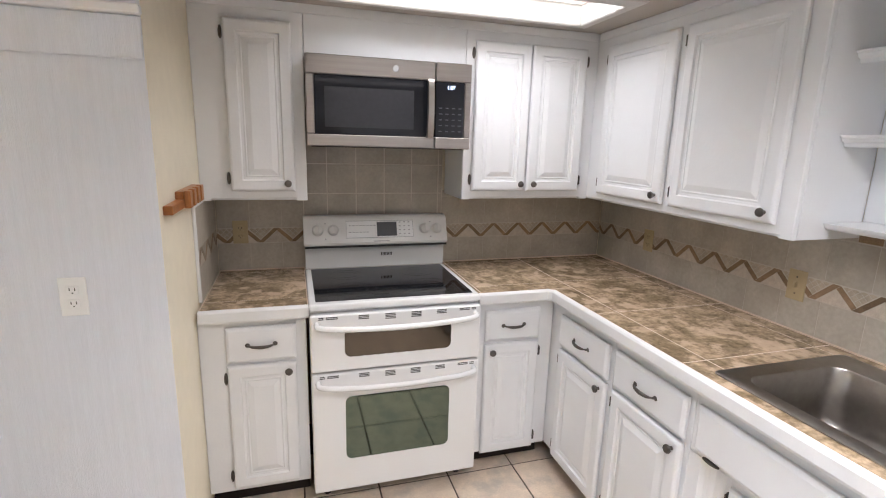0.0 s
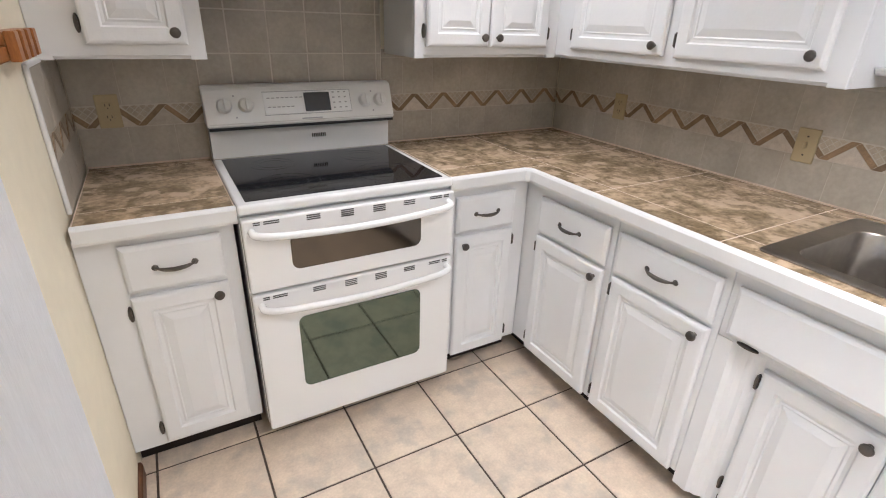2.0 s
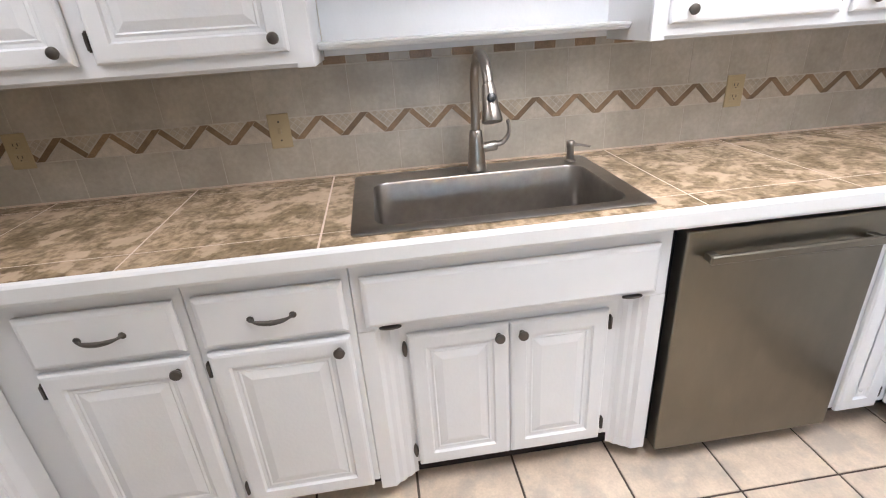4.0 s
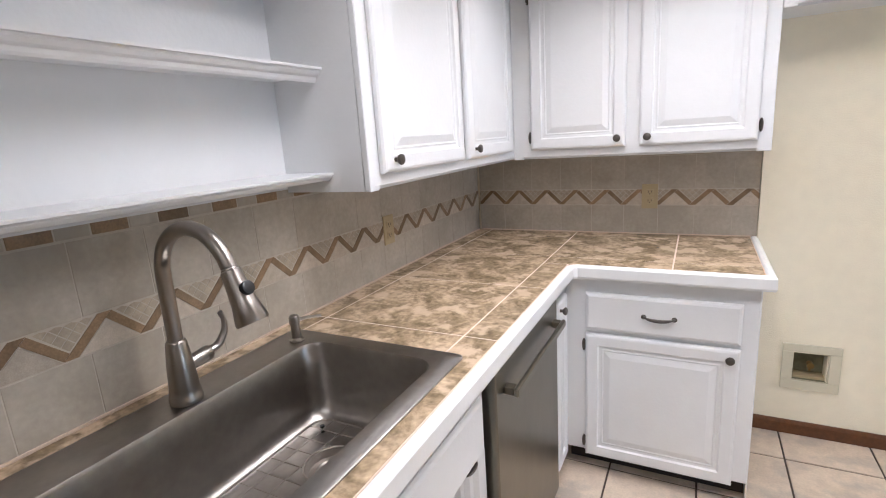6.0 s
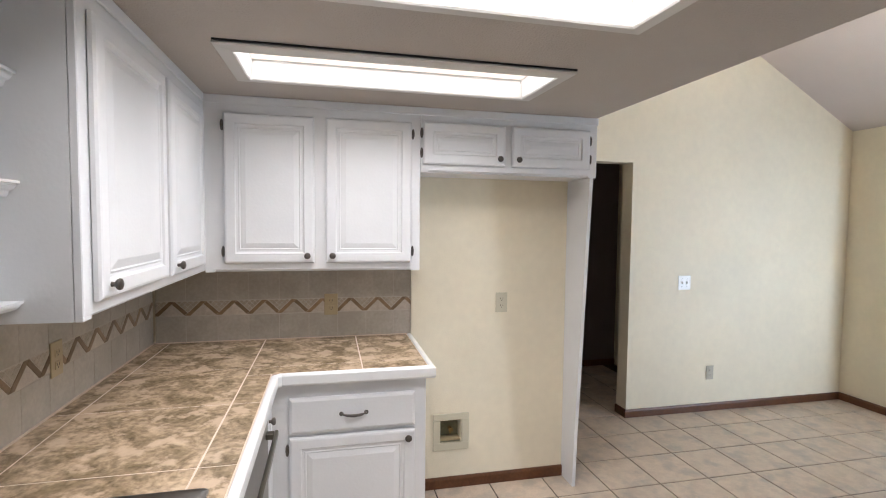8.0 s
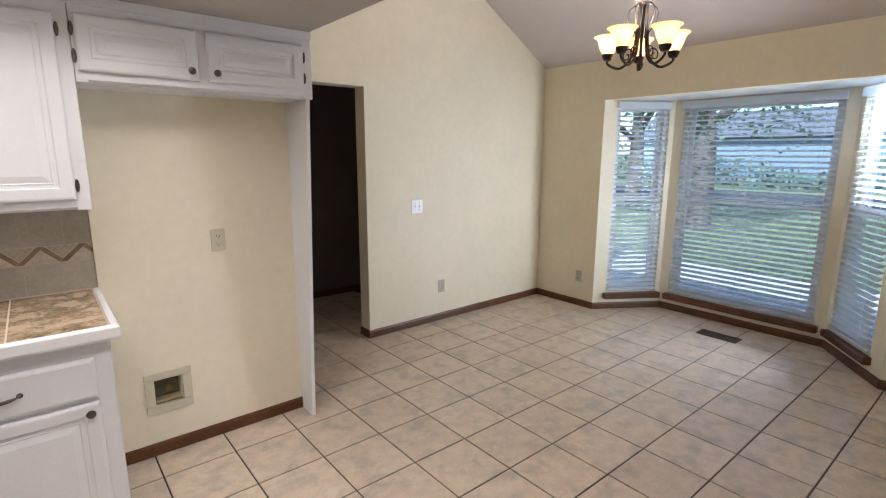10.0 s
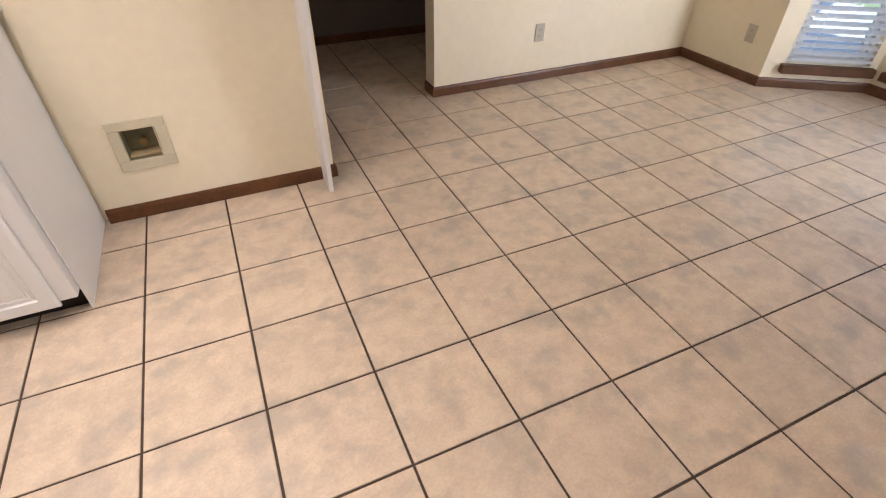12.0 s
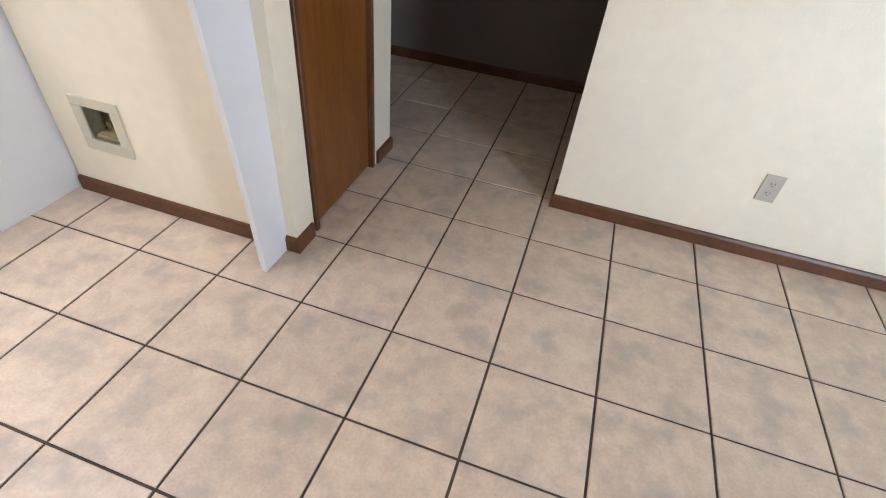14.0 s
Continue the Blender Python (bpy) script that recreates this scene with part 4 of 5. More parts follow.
# ---- microwave ----
mw = thing("microwave_oven", FN, -1.36, 1.53, 0.2, "stainless steel over-the-range microwave with black glass door", "microwave")
MA, MB, MZ0, MZ1 = -1.7185, -1.0005, 1.530, 1.8985
part("body", box((MA + 0.003, MZ0 + 0.004, 0.014), (MB - 0.003, MZ1 - 0.002, 0.360)), BLACK, mw, "dark microwave casing")
part("bottom_plate", box((MA + 0.02, MZ0 - 0.004, 0.04), (MB - 0.02, MZ0 + 0.0035, 0.35)), BLACK, mw)
split = -1.168
d = part("door", boxes([((MA, MZ1 - 0.078, 0.3605), (split, MZ1, 0.398)), ((MA, MZ0, 0.3605), (split, MZ0 + 0.050, 0.398)), ((MA, MZ0 + 0.0505, 0.3605), (MA + 0.034, MZ1 - 0.0785, 0.398))], 0.004), MWSTEEL, mw, "brushed steel door frame")
part("door_glass", box((MA + 0.0345, MZ0 + 0.0505, 0.361), (split, MZ1 - 0.0785, 0.3945), 0.003), BLACKGLASS, d, "black glass door")
part("door_window", box((MA + 0.075, MZ0 + 0.080, 0.395), (split - 0.095, MZ1 - 0.125, 0.3957)), MWGLASS, d, "dark grey see-through screen")
pts = [(split - 0.028, MZ0 + 0.050, 0.396), (split - 0.028, MZ0 + 0.055, 0.428), (split - 0.028, MZ0 + 0.16, 0.438), (split - 0.028, MZ1 - 0.085, 0.428), (split - 0.028, MZ1 - 0.080, 0.396)]
bm = bmesh.new()
loft(bm, [[Vector((u - 0.016, v, w - 0.004)), Vector((u + 0.016, v, w - 0.004)), Vector((u + 0.013, v + 0.0, w + 0.008)), Vector((u - 0.013, v, w + 0.008))] for u, v, w in curve(pts, 5)])
part("handle", bm, NICKEL, d, "brushed steel bar handle")
q = part("control_frame", boxes([((split + 0.003, MZ1 - 0.078, 0.3605), (MB, MZ1, 0.398)), ((split + 0.003, MZ0, 0.3605), (MB, MZ0 + 0.050, 0.398)), ((MB - 0.030, MZ0 + 0.0505, 0.3605), (MB, MZ1 - 0.0785, 0.398))], 0.003), MWSTEEL, mw, "brushed steel control frame")
part("keypad", box((split + 0.003, MZ0 + 0.0505, 0.361), (MB - 0.0305, MZ1 - 0.0785, 0.3945), 0.002), BLACKGLASS, q, "black touch keypad")
keys = [((split + 0.020 + 0.030 * i, MZ0 + 0.075 + 0.025 * j, 0.3946), (split + 0.034 + 0.030 * i, MZ0 + 0.079 + 0.025 * j, 0.3950)) for i in range(4) for j in range(5)]
KEYPRINT = mat("keypad_print", (0.05, 0.05, 0.055), 0.4)
for a, b in keys:
    part("key_mark", box(a, b), KEYPRINT, q, "faint keypad print")
part("badge", lathe([(0.014, 0.0), (0.014, 0.001), (0.012, 0.0015)], (-1.345, MZ1 - 0.040, 0.398), "z", 20), GREYMARK, mw, "small round maker's badge")
txt = bpy.data.curves.new("clock_digits", "FONT")
txt.body, txt.size, txt.align_x = "1:27", 0.022, "CENTER"
tob = new("clock_digits", txt)
deps = bpy.context.evaluated_depsgraph_get()
tme = bpy.data.meshes.new_from_object(tob.evaluated_get(deps))
bpy.data.objects.remove(tob)
bm = bmesh.new()
bm.from_mesh(tme)
bmesh.ops.translate(bm, verts=bm.verts, vec=((split + MB) / 2 - 0.01, MZ1 - 0.110, 0.3952))
part("clock_digits", bm, glow("clock_glow", (0.75, 0.9, 1.0), 1.5), q, "pale glowing clock digits")

# ---- dishwasher ----
dw = thing("dishwasher", FE, 2.69, 0, 0.3, "stainless steel front-panel dishwasher with bar handle", "dishwasher")
part("body", box((2.352, 0.06, 0.02), (2.985, 0.850, 0.585)), BLACK, dw, "black dishwasher body and gap")
part("toe_panel", box((2.372, 0.012, 0.50), (2.982, 0.0595, 0.54)), BLACK, dw, "black toe panel")
d = part("door_panel", box((2.368, 0.062, 0.5855), (2.975, 0.838, 0.640), 0.005, 2), STEEL, dw, "brushed steel door")
bm = box((2.418, 0.752, 0.668), (2.932, 0.778, 0.682), 0.004)
part("handle", bm, STEEL, d, "brushed steel bar handle")
for u in (2.436, 2.914):
    part("handle_mount", box((u - 0.014, 0.754, 0.6405), (u + 0.014, 0.776, 0.6675), 0.002), STEEL, d)

# ---- ceiling lights ----
def ceiling_light(x0, x1, y0, y1):
    c = thing("ceiling_light", ID, (x0 + x1) / 2, (y0 + y1) / 2, CZ, "rectangular fluorescent ceiling light with white frame, switched on", "ceiling light", "ceiling lights in the kitchen")
    f = 0.055
    bm = bmesh.new()
    rings = [[Vector((x0 + i, y0 + i, z)), Vector((x1 - i, y0 + i, z)), Vector((x1 - i, y1 - i, z)), Vector((x0 + i, y1 - i, z))] for i, z in ((0.004, CZ - 0.001), (0, CZ - 0.004), (0.004, CZ - 0.009), (f, CZ - 0.016), (f + 0.004, CZ - 0.010), (f + 0.012, CZ + 0.065), (f + 0.006, CZ + 0.066), (f - 0.004, CZ - 0.004))]
    for ring in rings:
        for p in ring:
            p.z -= 0.007 * (p.y - y0) / (y1 - y0) * (1 if p.z < CZ + 0.03 else 0)
    loft(bm, rings, closed=True)
    part("frame", bm, FIXTURE, c)
    # black strip paints in the shadow gap between frame and ceiling
    part("gasket", box((x0 + 0.004, y1 - 0.002, CZ - 0.0065), (x1 - 0.004, y1 + 0.0005, CZ - 0.0004)), BLACK, c, "black strip standing in for the shadow gap along one edge")
    part("diffuser", box((x0 + f + 0.005, y0 + f + 0.005, CZ + 0.0665), (x1 - f - 0.005, y1 - f - 0.005, CZ + 0.0715)), DIFFUSER, c, "glowing white acrylic diffuser")
    lamp = new("tube_light", bpy.data.lights.new("tube_light", "AREA"))
    lamp.data.shape, lamp.data.size, lamp.data.size_y = "RECTANGLE", x1 - x0 - 0.14, y1 - y0 - 0.14
    lamp.data.energy, lamp.data.color, lamp.data.spread = TUBE_WATTS * (0.50 if y0 > -1 else 1.3 if y0 > -3 else 0.85), LAMP_COLOUR, radians(146)
    lamp.location = ((x0 + x1) / 2, (y0 + y1) / 2, CZ + 0.060)
    return c


for x0, x1, y0, y1 in LIGHTS:
    ceiling_light(x0, x1, y0, y1)
# ---- chandelier ----
HX, HY = -3.6, -2.53
ch = thing("chandelier", ID, HX, HY, 1.93, "five-light dark bronze chandelier with amber glass shades on a swagged chain", "chandelier")
part("stem", lathe([(0.004, 1.935), (0.012, 1.945), (0.018, 1.965), (0.008, 1.985), (0.006, 2.02), (0.006, 2.07), (0.006, 2.25), (0.030, 2.262), (0.042, 2.270), (0.038, 2.282), (0.030, 2.294), (0.018, 2.302), (0.006, 2.306)], (HX, HY, 0), "z", 16), IRON, ch, smooth=True)
part("collar", lathe([(0.043, 2.268), (0.045, 2.272), (0.043, 2.276)], (HX, HY, 0), "z", 20), NICKEL, ch, "silver rubbed collar", smooth=True)
for k in range(5):
    a = radians(69.4 + 72 * k)
    ca, sa = math.cos(a), math.sin(a)

    def at(r, z):
        return (HX + 0.84 * r * ca, HY + 0.84 * r * sa, z)

    arm = part("arm", tube(curve([at(0.022, 2.25), at(0.034, 2.10), at(0.055, 2.00), at(0.115, 1.955), at(0.17, 1.965), at(0.20, 1.985), at(0.20, 2.000)], 5), 0.0068, 8), IRON, ch, smooth=True)
    part("scroll", tube(curve([at(0.035, 2.02), at(0.07, 2.045), at(0.10, 2.03), at(0.10, 2.0), at(0.075, 1.995), at(0.07, 2.015), at(0.083, 2.022)], 5), 0.0038, 6), IRON, arm, smooth=True)
    part("top_loop", tube(curve([at(0.012, 2.255), at(0.05, 2.25), at(0.085, 2.225), at(0.08, 2.17), at(0.04, 2.12), at(0.018, 2.09)], 5), 0.0036, 6), IRON, arm, smooth=True)
    part("cup", lathe([(0.008, 2.018), (0.020, 2.022), (0.028, 2.040), (0.029, 2.052), (0.012, 2.056)], (HX + 0.168 * ca, HY + 0.168 * sa, -0.022), "z", 16), IRON, arm, smooth=True)
    part("shade", lathe([(0.024, 2.056), (0.032, 2.064), (0.042, 2.085), (0.048, 2.108), (0.057, 2.128), (0.073, 2.138), (0.071, 2.141), (0.054, 2.132), (0.045, 2.110), (0.038, 2.086), (0.028, 2.068), (0.010, 2.060)], (HX + 0.168 * ca, HY + 0.168 * sa, -0.022), "z", 24), SHADE, arm, "glowing amber glass bell shade", smooth=True)


for k in range(5):
    a = radians(69.4 + 72 * k)
    bulb = new("bulb_light", bpy.data.lights.new("bulb_light", "POINT"))
    bulb.data.energy, bulb.data.color, bulb.data.shadow_soft_size = BULB_POWER, (1.0, 0.89, 0.76), 0.02
    bulb.location = (HX + 0.168 * math.cos(a), HY + 0.168 * math.sin(a), 2.095)


def chain(points, parent, step=0.034):
    pts = curve(points, 40)
    acc, last, k = 0.0, pts[0], 0
    bm = bmesh.new()
    for p in pts[1:]:
        acc += (p - last).length
        last = p
        if acc >= step:
            acc = 0
            i = pts.index(p)
            d = (pts[min(i + 1, len(pts) - 1)] - pts[i - 1]).normalized()
            s = d.cross(Vector((0.3, 1, 0.2))).normalized()
            if k % 2:
                s = d.cross(s).normalized()
            ring = [p + d * 0.024 * math.cos(t) + s * 0.0075 * math.sin(t) for t in [2 * math.pi * j / 10 for j in range(11)]]
            tube(ring, 0.0022, 5, bm)
            k += 1
    return part("chain", bm, IRON, parent, "dark bronze link chain")


zc = slope(HX)
chain([(HX, HY, 2.275), (HX, HY, 2.7), (HX, HY, zc - 0.03)], ch)
zs = slope(HX + 0.25)
chain([(HX + 0.01, HY - 0.01, 2.74), (HX, HY - 0.06, 2.52), (HX, HY - 0.17, 2.345), (HX, HY - 0.29, 2.42), (HX, HY - 0.35, 2.70), (HX, HY - 0.37, 3.0), (HX, HY - 0.38, zc - 0.03)], ch)
part("canopy", lathe([(0.06, 0.0), (0.055, -0.02), (0.02, -0.03)], (HX, HY - 0.38, zc + 0.004), "z", 20), IRON, ch)
part("ceiling_hook", lathe([(0.02, 0.0), (0.012, -0.02), (0.004, -0.04)], (HX, HY, zc + 0.003), "z", 12), IRON, ch)

# ---- small fittings on walls ----
FA = FS @ Matrix.Translation((0, 0, AY - SY))


def outlet(m, u, v, w, material, label, slots=True, name="wall_outlet", wide=0.070):
    c = thing(name, m, u, v, w, label, "outlet" if slots else "switch")
    part("plate", box((u - wide / 2, v - 0.057, w + 0.0005), (u + wide / 2, v + 0.057, w + 0.006), 0.002), material, c)
    if slots:
        for s in (-0.020, 0.020):
            q = part("socket", boxes([((u - 0.016, v + s - 0.013, w + 0.0062), (u + 0.016, v + s + 0.013, w + 0.0080))], 0.0015), material, c)
            part("slot", boxes([((u - 0.008, v + s - 0.002, w + 0.0081), (u - 0.0055, v + s + 0.007, w + 0.0086)), ((u + 0.0055, v + s - 0.002, w + 0.0081), (u + 0.008, v + s + 0.007, w + 0.0086)), ((u - 0.002, v + s - 0.010, w + 0.0081), (u + 0.002, v + s - 0.006, w + 0.0086))]), SLOT, q)
    else:
        for s in ((-0.023, 0.023) if wide > 0.1 else (0,)):
            part("toggle", box((u + s - 0.005, v - 0.008, w + 0.0062), (u + s + 0.005, v + 0.012, w + 0.016), 0.002), material, c)
            part("screw", boxes([((u + s - 0.003, v - 0.033, w + 0.0062), (u + s + 0.003, v - 0.028, w + 0.0068)), ((u + s - 0.003, v + 0.028, w + 0.0062), (u + s + 0.003, v + 0.033, w + 0.0068))]), SLOT, c)
    return c


outlet(FN, -2.037, 1.100, 0.0, PLATE, "almond duplex outlet on the tiled backsplash by the range")
outlet(FE, 0.450, 1.085, 0.0, PLATE, "almond outlet on the zigzag tile border near the corner")
outlet(FE, 1.266, 1.078, 0.0, PLATE, "almond wall switch on the tile border beside the sink", False, "wall_switch")
outlet(FE, 2.905, 1.080, 0.0, PLATE, "almond outlet on the tile border past the sink")
outlet(FS, 0.870, 1.085, 0.010, PLATE, "almond outlet on the tile border beside the alcove")
outlet(FA, 1.836, 1.072, 0.0, PLATE2, "almond duplex outlet on the cream alcove wall")
FG = FN @ Matrix.Translation((0, 0, 0.97))
outlet(FG, -2.395, 1.096, 0.0, PLATEWHITE, "white duplex outlet on the grey wall")
FD = Matrix(((-1, 0, 0, 0), (0, 0, 1, -4.515), (0, 1, 0, 0), (0, 0, 0, 1)))
outlet(FD, 3.645, 1.068, 0.0, PLATEWHITE, "white double wall switch on the cream dining wall", False, "wall_switch", 0.115)
outlet(FD, 3.918, 0.318, 0.0, PLATEGREY, "beige duplex outlet low on the dining wall")
FW = Matrix(((0, 0, 1, -5.28), (1, 0, 0, 0), (0, 1, 0, 0), (0, 0, 0, 1)))
outlet(FW, -3.985, 0.302, 0.0, PLATEGREY, "beige duplex outlet low beside the bay window")

# water supply box in the alcove
c = thing("water_supply_box", FA, 1.53, 0.32, 0, "recessed almond ice-maker water box with a small valve", "plumbing box")
U0, U1, V0, V1 = 1.436, 1.648, 0.222, 0.436
I0, I1, J0, J1 = U0 + 0.042, U1 - 0.042, V0 + 0.045, V1 - 0.036
part("frame", boxes([((U0, V0, 0.0006), (U1, J0, 0.010)), ((U0, J1, 0.0006), (U1, V1, 0.010)), ((U0, J0 + 0.0003, 0.0006), (I0, J1 - 0.0003, 0.010)), ((I1, J0 + 0.0003, 0.0006), (U1, J1 - 0.0003, 0.010))], 0.002), PLATE2, c)
part("recess", boxes([((I0 + 0.001, J0 + 0.001, -0.070), (I1 - 0.001, J1 - 0.001, -0.067)), ((I0 + 0.001, J0 + 0.001, -0.0668), (I0 + 0.003, J1 - 0.001, 0)), ((I1 - 0.003, J0 + 0.001, -0.0668), (I1 - 0.001, J1 - 0.001, 0)), ((I0 + 0.0032, J0 + 0.001, -0.0668), (I1 - 0.0032, J0 + 0.003, 0)), ((I0 + 0.0032, J1 - 0.003, -0.0668), (I1 - 0.0032, J1 - 0.001, 0))]), mat("box_recess", (0.20, 0.19, 0.11), 0.6, vary=0.3, scale=40), c, "dark olive inside of the box")
part("ledge", box((I0 + 0.004, J0 + 0.0035, -0.066), (I1 - 0.004, J0 + 0.014, -0.012)), PLATE, c)
part("valve", lathe([(0.012, 0.002), (0.012, 0.012), (0.006, 0.014), (0.006, 0.026), (0.014, 0.027), (0.014, 0.034)], ((I0 + I1) / 2 + 0.005, (J0 + J1) / 2 - 0.005, 0), "z", 12), BRASS, c, "brass valve", smooth=True).location.z -= 0.055
part("valve_stem", box(((I0 + I1) / 2 + 0.001, (J0 + J1) / 2 - 0.035, 0.004), ((I0 + I1) / 2 + 0.009, (J0 + J1) / 2 - 0.010, 0.014)), BRASS, c).location.z -= 0.050

# wooden rack on the partition
c = thing("wall_rack", FWP, -0.66, 1.36, 0, "orange-brown wooden peg rack with notched blocks", "rack")
part("back_board", box((-0.935, 1.322, 0.0008), (-0.48, 1.350, 0.028), 0.002), RACKWOOD, c)
for k in range(4):
    u = -0.765 + k * 0.072
    part("block", box((u, 1.320, 0.0285), (u + 0.040, 1.378, 0.048), 0.002), RACKWOOD, c)
part("top_board", box((-0.765, 1.3505, 0.0008), (-0.48, 1.376, 0.028), 0.002), RACKWOOD, c)

# trim band high on the grey wall
c = thing("wall_trim", FG, -2.6, 1.76, 0, "grey painted band with a small cap high on the grey wall", "trim")
c["kind"] = "structure"
part("band", box((-3.6, 1.757, 0.0005), (WX + 0.0, 1.868, 0.012), 0.003), PAPER, c)
part("cap", box((-3.6, 1.8685, 0.0005), (WX + 0.004, 1.895, 0.030), 0.006, 2), TRIMWHITE, c)

# floor register
c = thing("floor_register", ID, -5.46, -2.69, 0, "dark bronze slotted floor register by the bay", "vent")
part("vent_frame", boxes([((-5.53, -2.85, 0.0005), (-5.515, -2.53, 0.006)), ((-5.405, -2.85, 0.0005), (-5.39, -2.53, 0.006)), ((-5.5145, -2.85, 0.0005), (-5.4055, -2.835, 0.006)), ((-5.5145, -2.545, 0.0005), (-5.4055, -2.53, 0.006))]), VENTMAT, c)
part("vent_back", box((-5.5145, -2.8345, 0.0005), (-5.4055, -2.5455, 0.0012)), SLOT, c)
for k in range(18):
    y = -2.828 + k * 0.0158
    part("vent_bar", box((-5.514, y, 0.0015), (-5.406, y + 0.007, 0.005)), VENTMAT, c)

# door in the passage
FP = Matrix(((0, 0, -1, -2.30), (-1, 0, 0, 0), (0, 1, 0, 0), (0, 0, 0, 1)))
c = thing("door_1", FP, 4.2, 0, -0.05, "closed dark brown stained wooden door in the passage", "door")
c["kind"] = "structure"
part("door_jamb", boxes([((3.9315, 0, -0.115), (3.955, 2.045, 0.006)), ((4.452, 0, -0.115), (4.4745, 2.045, 0.006)), ((3.9555, 2.02, -0.115), (4.4515, 2.045, 0.006))], 0.002), BROWN, c, "brown stained door frame")
part("door_slab", box((3.957, 0.012, -0.050), (4.450, 2.018, -0.015), 0.002), DOORWOOD, c)
part("door_stop", boxes([((3.9555, 0, -0.066), (3.968, 2.0195, -0.0505)), ((4.439, 0, -0.066), (4.4515, 2.0195, -0.0505))]), BROWN, c)
for v in (0.25, 1.05, 1.8):
    part("hinge", box((4.4455, v - 0.045, -0.0145), (4.4518, v + 0.045, -0.006)), PEWTER, c)

# ---- backsplash: border, bars and tiles ----
def tri(points, w0, w1):
    bm = bmesh.new()
    return loft(bm, [[Vector((u, v, w0)) for u, v in points], [Vector((u, v, w1)) for u, v in points]])


Z0, Z1, Z2, Z3 = 0.908, 1.043, 1.119, 1.271


def shared(name, build, material):
    bm = build
    bmesh.ops.recalc_face_normals(bm, faces=bm.faces)
    me = bpy.data.meshes.new(name)
    bm.to_mesh(me)
    bm.free()
    me.materials.append(material)
    return me


def clip_poly(pts, a, b):
    """The polygon between u = a and u = b."""
    for edge, sign in ((a, 1), (b, -1)):
        out = []
        for p, q in zip(pts, pts[1:] + pts[:1]):
            pi, qi = sign * (p[0] - edge) >= 0, sign * (q[0] - edge) >= 0
            if pi:
                out.append(p)
            if pi != qi:
                t = (edge - p[0]) / (q[0] - p[0])
                out.append((edge, p[1] + t * (q[1] - p[1])))
        pts = out
        if len(pts) < 3:
            return []
    return pts


def border(c, a, b, start, period, off):
    """Zigzag border from u = a to b: brown bars, sand triangles below, small mosaic above."""
    lo, hi = Z1 + 0.002, Z2 - 0.002
    h = period / 2
    n0 = int((a - start) / period) - 2
    n1 = int((b - start) / period) + 2
    mos = bmesh.new()
    bw = 0.0200
    for k in range(n0, n1):
        p = start + k * period
        L = Vector((h, hi - lo)).normalized()
        nx, ny = -L.y * bw / 2, L.x * bw / 2
        g = 0.0028
        for s in (1, -1):
            w, e, kk = 0.0131, 0.0008, (hi - lo) / h
            if s > 0:
                q = [(p + w, lo), (p + h + w, hi), (p + h - w, hi), (p - w, lo)]
            else:
                q = [(p - w - e, lo + kk * e), (p - e, lo + kk * (w + e)), (p - h + w + e, hi - kk * e), (p - h + e, hi - kk * (w + e))]
            q = clip_poly(q, a, b)
            if len(q) >= 3:
                part("border_bar", tri(q, off - 0.004, off + 0.0006), BARMAT, c, "brown diagonal border strip")
        # sand triangle under each peak, mosaic over each valley
        q = clip_poly([(p + 0.0158, lo), (p + period - 0.0158, lo), (p + h, lo + (hi - lo) * (1 - 0.0158 / h))], a, b)
        if len(q) >= 3:
            part("border_triangle", tri(q, off - 0.004, off), BANDLT, c)
        q1 = 0.0132
        for row in range(4):
            for col in range(row + 1):
                x, z, r = (2 * col - row) * q1, 0.029 + row * q1, 0.0118
                if z - r > hi - lo:
                    continue
                q = clip_poly([(p + x - r, min(lo + z, hi - 0.0002)), (p + x, lo + z - r), (p + x + r, min(lo + z, hi - 0.0002)), (p + x, min(lo + z + r, hi))], a, b)
                if len(q) >= 3:
                    loft(mos, [[Vector((u, v, off - 0.004)) for u, v in q], [Vector((u, v, off - 0.0001)) for u, v in q]])
    part("mosaic", mos, BAND, c, "small beige mosaic squares", kind="stuff")


def tile_rows(c, a, b, start, pitch, rows, off, names="backsplash_tile", g=0.0011):
    k0 = int(math.floor((a - start) / pitch))
    for v0, v1 in rows:
        for k in range(k0, k0 + 60):
            u0, u1 = max(a, start + k * pitch), min(b, start + (k + 1) * pitch)
            if u0 >= b - 0.004:
                break
            if u1 - u0 < 0.006:
                continue
            part(names, box((u0 + g, v0 + g, off - 0.005), (u1 - g, v1 - g, off), 0.0006), STILE, c)


def splash(m, a, b, start, pitch, off, runs, rows, label):
    c = thing("backsplash", m, (a + b) / 2, Z0, off - 0.01, label, "backsplash")
    c["kind"] = "structure"
    top = rows[-1][1]
    part("grout_bed", box((a, Z0 - 0.002, off - 0.0115), (b, top, off - 0.0010)), SGROUT2, c, "taupe grout")
    tile_rows(c, a, b, start, pitch, rows, off)
    for u0, u1, zstart, zperiod in runs:
        border(c, u0, u1, zstart, zperiod, off)
    return c


